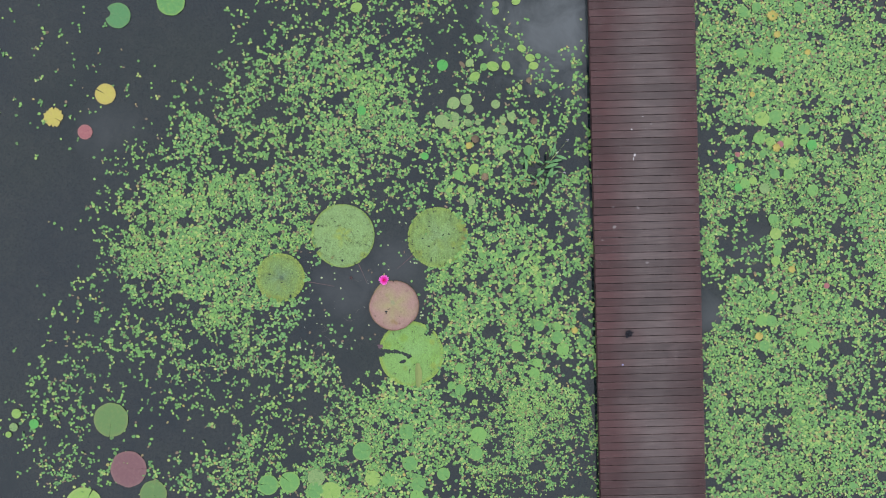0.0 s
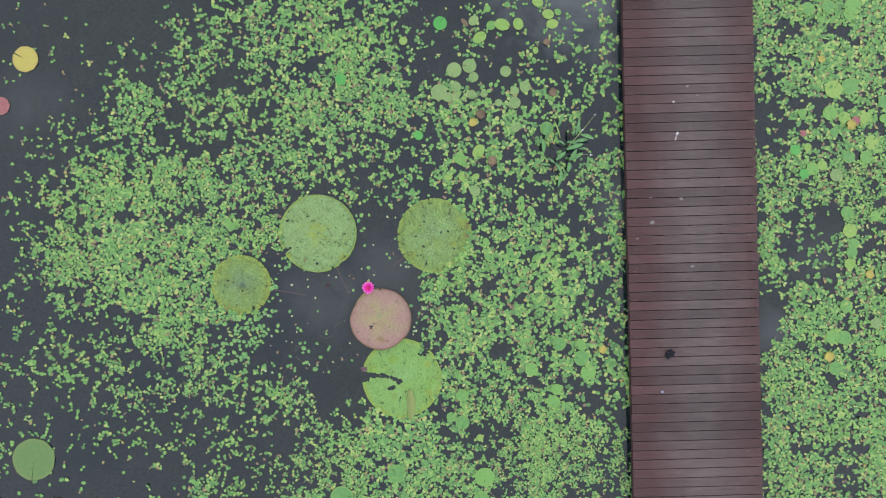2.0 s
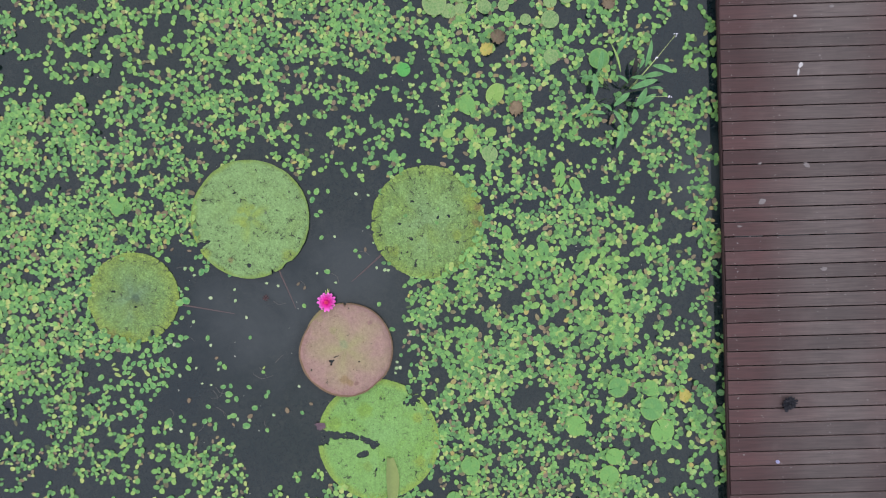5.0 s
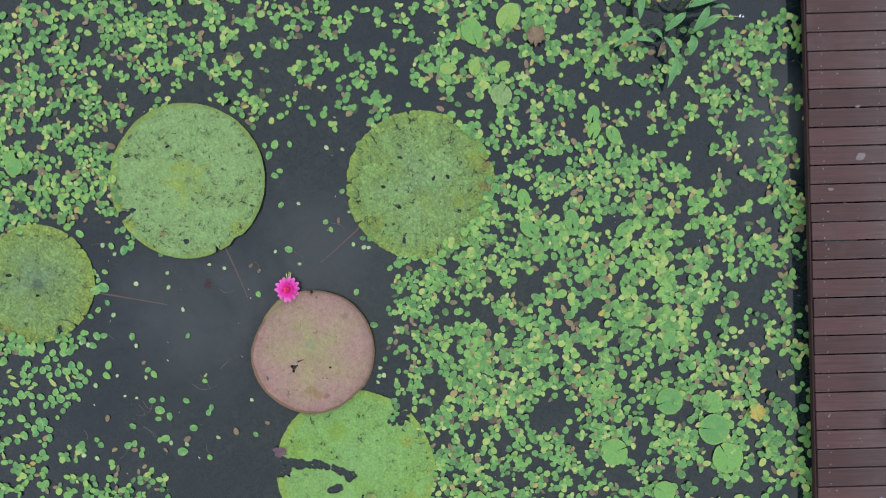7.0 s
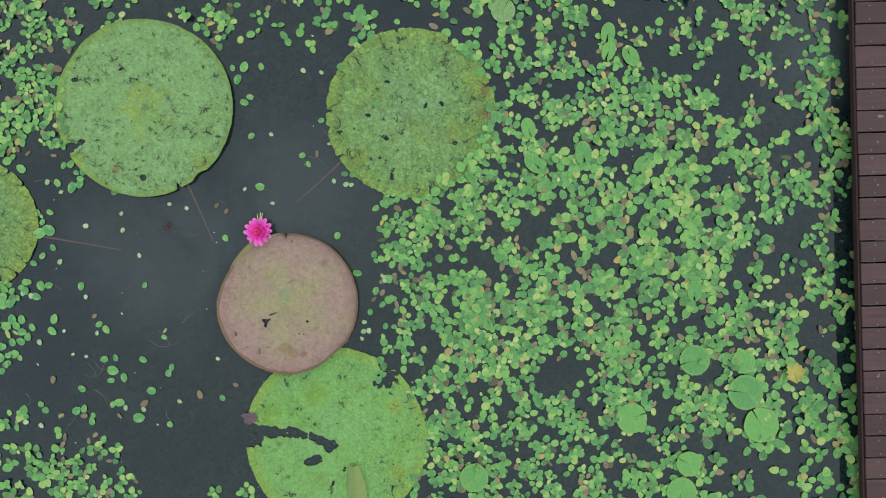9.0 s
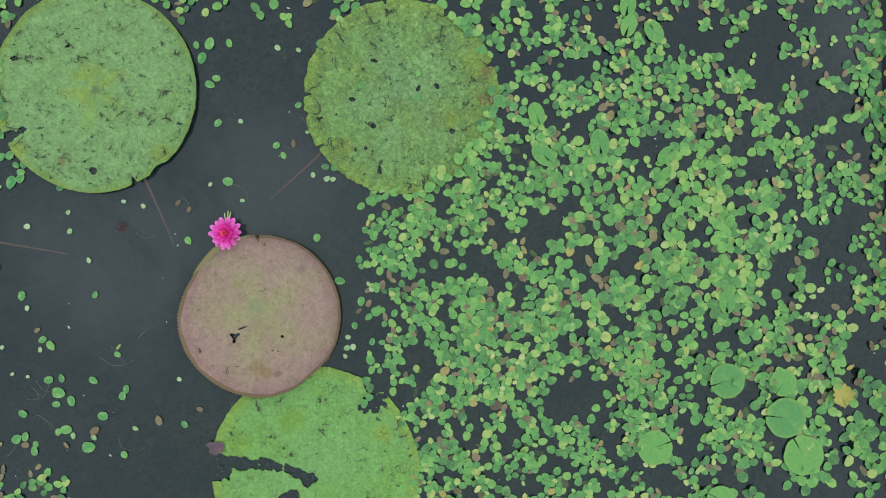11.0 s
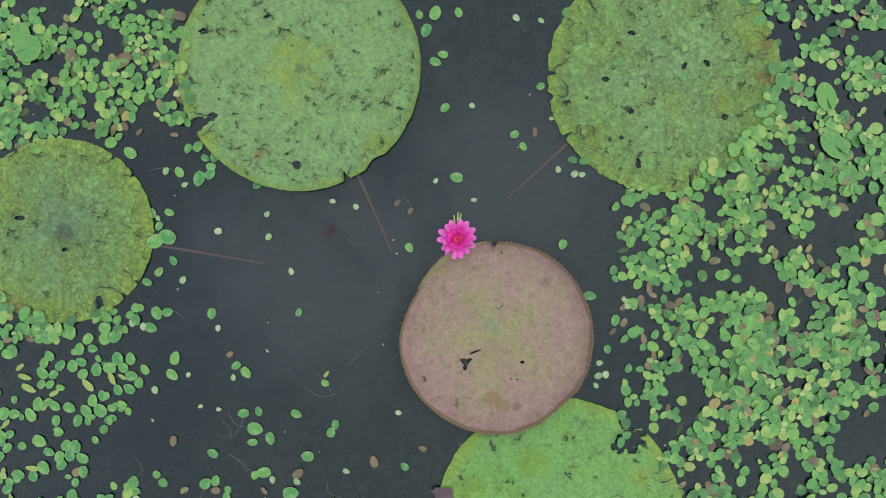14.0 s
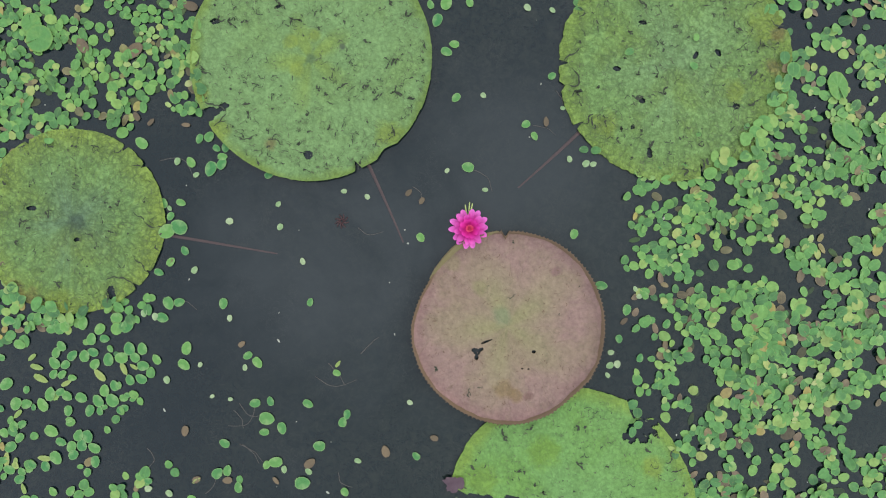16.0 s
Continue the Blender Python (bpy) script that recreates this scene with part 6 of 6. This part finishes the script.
floating_leaf(-3.547, -1.769, 0.074, 85, M_LIMEY, "slender yellowish leaf floating on dark water", 0.42)
floating_leaf(-3.504, -1.787, 0.057, 256, M_LIMEY, "slender yellowish leaf floating on dark water", 0.42)
floating_leaf(-1.848, -1.328, 0.040, 52, M_LIMEY, "slender yellowish leaf floating on dark water", 0.42)
floating_leaf(-2.583, -1.902, 0.046, 208, M_LIMEY, "slender yellowish leaf floating on dark water", 0.42)
floating_leaf(-3.465, -1.921, 0.057, 107, M_LIMEY, "slender yellowish leaf floating on dark water", 0.42)
floating_leaf(-3.191, -1.029, 0.040, 190, M_LIMEY, "slender yellowish leaf floating on dark water", 0.42)


# ---- stalks of the giant pads, and strands of root, just under the surface ----
def stalk(pad, x0, y0, x1, y1, radius=0.012):
    ox, oy, oz = pad.location
    pts = []
    for i in range(9):
        f = i / 8
        bend = 0.006 * math.sin(3.1 * f)
        pts.append((x0 + (x1 - x0) * f - ox + bend, y0 + (y1 - y0) * f - oy, -0.004 - 0.003 * f - oz))
    verts, faces = tube(pts, radius, 6, 0.5)
    mesh_object("stalk", verts, faces, M_STEM, pad, "dull red stalk just under the surface")


stalk(pad_a, -1.703, -0.238, -1.448, -0.860)
stalk(pad_b, -0.588, -0.184, -1.011, -0.543)
stalk(pad_c, -2.733, -0.645, -1.905, -0.810, 0.011)


def strand(x0, y0, x1, y1, bow, radius=0.0022):
    """A thin pale root that trails in the water."""
    side = Vector((y0 - y1, x1 - x0, 0)) * bow
    a, b = Vector((x0, y0, 0.0005)), Vector((x1, y1, 0.0005))
    pts = [a.lerp(b, i / 10) + side * math.sin(math.pi * i / 10) + Vector((0.0015 * math.sin(i * 1.3), 0.0015 * math.cos(i * 0.9), 0)) for i in range(11)]
    verts, faces = tube(pts, radius, 5, 0.6)
    ob = mesh_object("root_strand", verts, faces, M_ROOT)
    tagged(ob, "thin pale root trailing in the dark water", "root", "root strands")


strand(-0.830, -0.154, -0.717, -0.203, 0.12)
strand(-0.711, 0.019, -0.676, -0.053, 0.1)
strand(-1.140, -0.368, -1.046, -0.476, 0.2)
strand(-1.445, -0.445, -1.401, -0.509, 0.2)
strand(-1.728, -0.643, -1.600, -0.664, -0.2)
strand(-2.722, -0.278, -2.552, -0.363, 0.3)
strand(-2.701, -1.030, -2.557, -1.034, 0.3)
strand(-2.356, -1.516, -2.199, -1.557, -0.3)
strand(-2.386, -1.552, -2.339, -1.640, 0.15)
strand(-2.348, -1.726, -2.264, -1.823, 0.1)
strand(-2.832, -1.734, -2.835, -1.838, 0.35)
strand(-2.542, -1.972, -2.495, -1.852, -0.2)
strand(-1.732, -1.282, -1.638, -1.198, 0.03, 0.003)
strand(-1.964, -1.391, -1.758, -1.410, -0.2)
strand(-1.897, -1.326, -1.816, -1.437, 0.05)
strand(-1.863, -1.882, -1.794, -1.955, -0.25)
strand(-2.276, -1.532, -2.416, -1.626, 0.3)
strand(-2.361, -1.725, -2.246, -1.815, 0.1)

# pale seeds and crumbs adrift on the open water
rng = random.Random(77)
verts, faces = [], []
for _ in range(1500):
    x, y = rng.uniform(-4.2, 2.7), rng.uniform(-4.5, 4.5)
    i, j = int((x - WEST) / CELL), int((y - SOUTH) / CELL)
    open_water = -2.9 < x < -0.4 and -2.1 < y < 0.4
    if any((x - dx) ** 2 + (y - dy) ** 2 < (r + 0.05) ** 2 for dx, dy, r in DISCS) or rng.random() > (0.2 if open_water else 0.6 * PLAN[j, i]):
        continue
    r, w = rng.choice((0.002, 0.003, 0.003, 0.005)), rng.uniform(0, 6.28)
    base, long = len(verts), rng.choice((1.0, 1.3, 2.2))
    for k in range(6):
        u, v = r * long * math.cos(k * 1.047), r * math.sin(k * 1.047)
        verts.append((x + u * math.cos(w) - v * math.sin(w), y + u * math.sin(w) + v * math.cos(w), 0.002))
    verts.append((x, y, 0.004))
    faces += [(base + k, base + (k + 1) % 6, base + 6) for k in range(6)]
seeds = mesh_object("drifting_seeds", verts, faces, M_SEED)
tagged(seeds, "tiny pale seeds and crumbs drifting on the water", "seeds", kind="stuff")

# a spent flower just under the surface
bud = thing("sunken_flower", "spent dark red flower sunk under the water", "flower", (-1.808, -0.607, 0.0))
for k in range(9):
    w = k * 0.7 + random.uniform(-0.2, 0.2)
    pts = [(0.006 * math.cos(w), 0.006 * math.sin(w), 0.0), (0.022 * math.cos(w + 0.2), 0.022 * math.sin(w + 0.2), 0.003), (0.036 * math.cos(w + 0.5), 0.036 * math.sin(w + 0.5), 0.001)]
    v2, f2 = tube(pts, 0.0055, 5, 0.5)
    mesh_object("petal", v2, f2, M_SPENT, bud)

# ---- flower ----
flower = thing("water_lily_flower", "open magenta water lily flower beside a bronze pad", "flower", (-1.168, -0.664, 0.035))


def petal(parent, length, width, turn, rise, up, material):
    """A pointed, cupped petal that leans outwards."""
    verts, faces = [], []
    rows, cols = 13, 5
    for i in range(rows):
        f = math.sin(0.5 * math.pi * i / (rows - 1))
        w = 1.12 * width * (0.35 + 0.65 * math.sin(math.pi * min(1.0, 0.08 + 0.62 * f))) * math.sqrt(max(0.004, 1 - f ** 7))
        for k in range(cols):
            v = (k / (cols - 1) - 0.5) * 2
            r = length * (0.10 + 0.90 * f)
            verts.append((r * math.cos(rise), v * w / 2, up + r * math.sin(rise) + 0.18 * w * v * v + 0.01 * f * f))
    for i in range(rows - 1):
        for k in range(cols - 1):
            a = i * cols + k
            faces.append((a, a + 1, a + cols + 1, a + cols))
    ob = mesh_object("petal", verts, faces, material, parent)
    ob.rotation_euler = (0, 0, radians(turn))


for count, length, width, rise, up, shift, material in ((14, 0.100, 0.031, 0.10, 0.0, 0, M_PETAL), (12, 0.084, 0.029, 0.34, 0.006, 15, M_PETAL), (10, 0.064, 0.027, 0.66, 0.012, 4, M_PETAL), (8, 0.040, 0.016, 1.1, 0.02, 20, M_HEART)):
    for k in range(count):
        petal(flower, length * random.uniform(0.9, 1.06), width, shift + 360 * k / count + random.uniform(-7, 7), rise + random.uniform(-0.08, 0.08), up, material)
verts, faces = tube([(0, 0, 0.0), (0, 0, 0.02), (0, 0, 0.035)], 0.016, 10, 0.6)
mesh_object("heart", verts, faces, M_HEART, flower, "pink-red crown of stamens")
for dx, dy, turn in ((0.004, 0.10, 95), (-0.012, 0.09, 120), (0.014, 0.095, 70)):
    v2, f2 = tube([(dx * 0.6, dy * 0.6, -0.02), (dx, dy, -0.012), (dx * 1.4 + 0.002, dy * 1.35, -0.01)], 0.006, 6, 0.4)
    mesh_object("sepal", v2, f2, M_SEPAL, flower, "pale yellow-green sepal")

# ---- folded strip and dead corner of the torn pad ----
verts, faces = [], []
for i in range(15):
    f = i / 14
    w = 0.055 * math.sin(math.pi * (0.12 + 0.76 * f)) + 0.012
    for k, v in enumerate((-1, -0.4, 0.0, 0.4, 1)):
        verts.append((0.02 * math.sin(3 * f) + v * w, 0.13 - 0.46 * f, 0.012 + 0.028 * (1 - abs(v)) + 0.004 * math.sin(9 * f)))
for i in range(14):
    for k in range(4):
        a = i * 5 + k
        faces.append((a, a + 5, a + 6, a + 1))
flap = mesh_object("folded_flap", verts, faces, M_FLAP, pad_e, "olive-brown folded strip of the blade")
flap.location = (0.120, -0.317, 0.0)
verts, faces = [(0, 0, 0.01)], []
for k in range(36):
    a = 2 * math.pi * k / 36
    r = 0.050 * (1 + 0.55 * noise.noise((math.cos(a) * 1.4, math.sin(a) * 1.4, 7)) + 0.45 * noise.noise((math.cos(a) * 5, math.sin(a) * 5, 3)))
    verts.append((r * math.cos(a), r * 0.85 * math.sin(a), 0.004 + 0.016 * abs(noise.noise((math.cos(a), math.sin(a), 1)))))
    faces.append((0, 1 + k, 1 + (k + 1) % 36))
corner = mesh_object("dead_corner", verts, faces, M_PURPLECORNER, pad_e, "curled purple dead corner")
corner.location = (-0.587, 0.161, 0.006)

# ---- emergent spear-leaved plant ----
PLANT = (1.874, 1.390)
plant = thing("water_plant", "clump of upright spear-leaved water plant with long green leaves", "plant", (*PLANT, 0))


def spear(x0, y0, x1, y1, width, low, high, material=None, name="leaf", label=""):
    """A long pointed leaf from one place to another, arched over its length and creased."""
    a, b = Vector((x0 - PLANT[0], y0 - PLANT[1], low)), Vector((x1 - PLANT[0], y1 - PLANT[1], high))
    way = b - a
    side = Vector((-way.y, way.x, 0)).normalized()
    verts, faces, uvs = [], [], []
    for i in range(11):
        f = i / 10
        w = 0.74 * width * math.sin(math.pi * (0.06 + 0.93 * f)) ** 0.75
        mid = a + way * f + Vector((0, 0, 0.04 * math.sin(math.pi * f)))
        for v in (-1, -0.5, 0, 0.5, 1):
            verts.append(mid + side * (v * w / 2) + Vector((0, 0, 0.16 * w * abs(v))))
            uvs.append((0.0, v))
    for i in range(10):
        for k in range(4):
            q = i * 5 + k
            faces.append((q, q + 5, q + 6, q + 1))
    mesh_object(name, verts, faces, material or M_SPEAR, plant, label, uvs=uvs)
    root = Vector((a.x * 0.35, a.y * 0.35, -0.02))
    v2, f2 = tube([root, root.lerp(a, 0.5) + Vector((0, 0, 0.02)), a + Vector((0, 0, 0.003))], 0.0035, 5, 0.7)
    mesh_object("stem", v2, f2, M_STALK, plant)


spear(1.608, 1.290, 1.415, 1.140, 0.075, 0.10, 0.08)
spear(1.616, 1.579, 1.616, 1.344, 0.080, 0.10, 0.10)
spear(1.663, 1.592, 1.696, 1.813, 0.070, 0.08, 0.12)
spear(1.843, 1.748, 1.936, 1.961, 0.060, 0.10, 0.18)
spear(1.879, 1.585, 1.778, 1.858, 0.030, 0.12, 0.16, M_LIME)
spear(1.803, 1.244, 1.955, 1.367, 0.080, 0.12, 0.15)
spear(1.720, 1.172, 1.545, 1.197, 0.050, 0.10, 0.08)
spear(1.695, 1.267, 1.795, 1.197, 0.045, 0.10, 0.08)
spear(2.116, 1.619, 2.163, 1.867, 0.060, 0.16, 0.22)
spear(2.177, 1.617, 2.385, 1.544, 0.075, 0.20, 0.18)
spear(2.080, 1.512, 2.297, 1.540, 0.070, 0.18, 0.16)
spear(1.955, 1.394, 2.214, 1.468, 0.085, 0.20, 0.22)
spear(2.012, 1.224, 2.118, 1.403, 0.080, 0.14, 0.18)
spear(2.033, 1.237, 2.218, 1.340, 0.075, 0.14, 0.16)
spear(2.011, 1.204, 1.987, 1.050, 0.085, 0.12, 0.12)
spear(1.802, 1.203, 1.899, 1.032, 0.060, 0.10, 0.10)
spear(1.893, 1.059, 1.833, 0.824, 0.070, 0.10, 0.06)
spear(1.634, 1.518, 1.480, 1.570, 0.050, 0.06, 0.05)
spear(2.158, 1.409, 2.314, 1.404, 0.040, 0.14, 0.10)
spear(1.951, 1.469, 1.831, 1.553, 0.040, 0.12, 0.12)
spear(1.972, 1.515, 2.120, 1.484, 0.055, 0.16, 0.18)
spear(1.715, 1.482, 1.649, 1.558, 0.060, 0.05, 0.05, M_LIME)
spear(2.062, 1.607, 2.099, 1.720, 0.045, 0.14, 0.16)
spear(2.013, 1.541, 2.032, 1.743, 0.060, 0.06, 0.14, M_BLACKLEAF, "seed_head", "dark withered upright spike")
spear(1.778, 1.076, 1.815, 1.183, 0.060, 0.02, 0.03, M_BROWN, "dead_leaf", "withered reddish brown leaf")
for x0, y0, x1, y1 in ((2.011, 1.447, 2.387, 1.894), (2.035, 1.325, 2.318, 1.290), (1.970, 1.421, 2.192, 1.671)):
    a, b = Vector((x0 - PLANT[0], y0 - PLANT[1], 0.10)), Vector((x1 - PLANT[0], y1 - PLANT[1], 0.26))
    v2, f2 = tube([a, a.lerp(b, 0.5) + Vector((0, 0, 0.03)), b], 0.003, 5, 0.6)
    mesh_object("flower_stalk", v2, f2, M_SEPAL, plant)
    bm = bmesh.new()
    for _ in range(4):
        bmesh.ops.create_icosphere(bm, subdivisions=1, radius=0.007, matrix=Matrix.Translation(b + Vector([random.uniform(-0.015, 0.015) for _ in range(3)])))
    part("blossom", bm, M_PALE, plant, "tiny pale blossoms")


# ---- litter on the boardwalk ----
def splotch(name, label, category, x, y, length, width, turn, material, seed, rough=0.35, thick=0.002):
    """A thin dried splash on the boards."""
    verts, faces = [(0, 0, thick)], []
    for k in range(22):
        a = 2 * math.pi * k / 22
        g = 1 + rough * noise.noise((math.cos(a) * 2.2 + seed, math.sin(a) * 2.2, seed))
        verts.append((length / 2 * g * math.cos(a), width / 2 * g * math.sin(a), 0.0005))
        faces.append((0, 1 + k, 1 + (k + 1) % 22))
    ob = mesh_object(name, verts, faces, material)
    ob.matrix_world = pose(x, y, DECK_Z + 0.002, 0, 0, turn)
    return tagged(ob, label, category, "droppings on the boards")


DROP = "dried white bird dropping on the boards"
splotch("bird_dropping", DROP, "dropping", 3.686, 1.601, 0.058, 0.040, 60, M_WHITE, 1.0)
splotch("bird_dropping", DROP, "dropping", 3.663, 1.531, 0.070, 0.020, 80, M_WHITE, 2.0)
splotch("bird_dropping", "faded pale bird dropping on the boards", "dropping", 3.269, 0.237, 0.078, 0.055, 20, M_FADED, 3.0, 0.6)
splotch("bird_dropping", "faded pale bird dropping on the boards", "dropping", 3.727, 0.595, 0.065, 0.045, 140, M_FADED, 4.0, 0.7)
splotch("bird_dropping", "faded pale bird dropping on the boards", "dropping", 3.875, -0.460, 0.065, 0.040, 0, M_FADED, 5.0, 0.7)
splotch("bird_dropping", "faded pale bird dropping on the boards", "dropping", 3.034, -0.006, 0.045, 0.02, 0, M_FADED, 6.0, 0.7)
splotch("bird_dropping", DROP, "dropping", 3.640, 2.093, 0.035, 0.028, 0, M_WHITE, 7.0)
splotch("bird_dropping", DROP, "dropping", 3.859, 2.328, 0.035, 0.012, 10, M_WHITE, 8.0)
splotch("bird_dropping", "faded pale bird dropping on the boards", "dropping", 4.012, 2.181, 0.05, 0.03, 10, M_FADED, 9.0)
splotch("bird_dropping", "faded pale bird dropping on the boards", "dropping", 3.256, 0.623, 0.04, 0.02, 10, M_FADED, 10.0, 0.7)
verts, faces = [], []
for k in range(150):
    x, y = random.uniform(DECK_L + 0.05, DECK_R - 0.05), random.uniform(-6, 6)
    r = random.choice((0.004, 0.005, 0.006, 0.009))
    base = len(verts)
    for i in range(6):
        verts.append((x + r * random.uniform(0.7, 1.3) * math.cos(i * 1.047), y + r * random.uniform(0.6, 1.1) * math.sin(i * 1.047), DECK_Z + 0.003))
    faces.append(tuple(range(base, base + 6)))
specks = mesh_object("pale_specks", verts, faces, M_FADED)
tagged(specks, "scattered pale specks of dirt on the boards", "dirt", kind="stuff")

# a crumpled black rag
bm = bmesh.new()
bmesh.ops.create_icosphere(bm, subdivisions=5, radius=1.0)
for v in bm.verts:
    c = v.co.copy()
    ridge = abs(noise.noise(c * 2.3 + Vector((3, 1, 0)))) + 0.6 * abs(noise.noise(c * 5.1))
    g = 0.55 + 0.75 * ridge + 0.25 * noise.noise(c * 1.3)
    v.co = Vector((c.x * 0.074 * g, c.y * 0.064 * g, max(0.0, (c.z * 0.5 + 0.35) * 0.055 * g)))
rag = part("black_rag", bm, M_BLACK, None, smooth=True)
rag.matrix_world = pose(3.493, -1.812, DECK_Z + 0.002, 0, 0, 15)
tagged(rag, "crumpled black rag lying on the boards", "rag")
bm = bmesh.new()
box(bm, (-0.022, -0.010, 0.0), (0.022, 0.010, 0.010), 0.004)
tail = part("loose_end", bm, M_BLACK, rag)
tail.location = (0.074, 0.004, 0.0)

# a small bottle cap
verts, faces = [], []
for r, z in ((0.004, 0.004), (0.010, 0.004), (0.012, 0.012), (0.016, 0.012), (0.018, 0.0)):
    verts += [(r * math.cos(k * math.pi / 12), r * math.sin(k * math.pi / 12), z) for k in range(24)]
for i in range(4):
    for k in range(24):
        faces.append((i * 24 + k, i * 24 + (k + 1) % 24, (i + 1) * 24 + (k + 1) % 24, (i + 1) * 24 + k))
faces.append(tuple(range(24)))
cap = mesh_object("bottle_cap", verts, faces, M_CAP)
cap.matrix_world = pose(3.365, -2.399, DECK_Z + 0.002)
tagged(cap, "small faded blue bottle cap on the boards", "bottle cap")
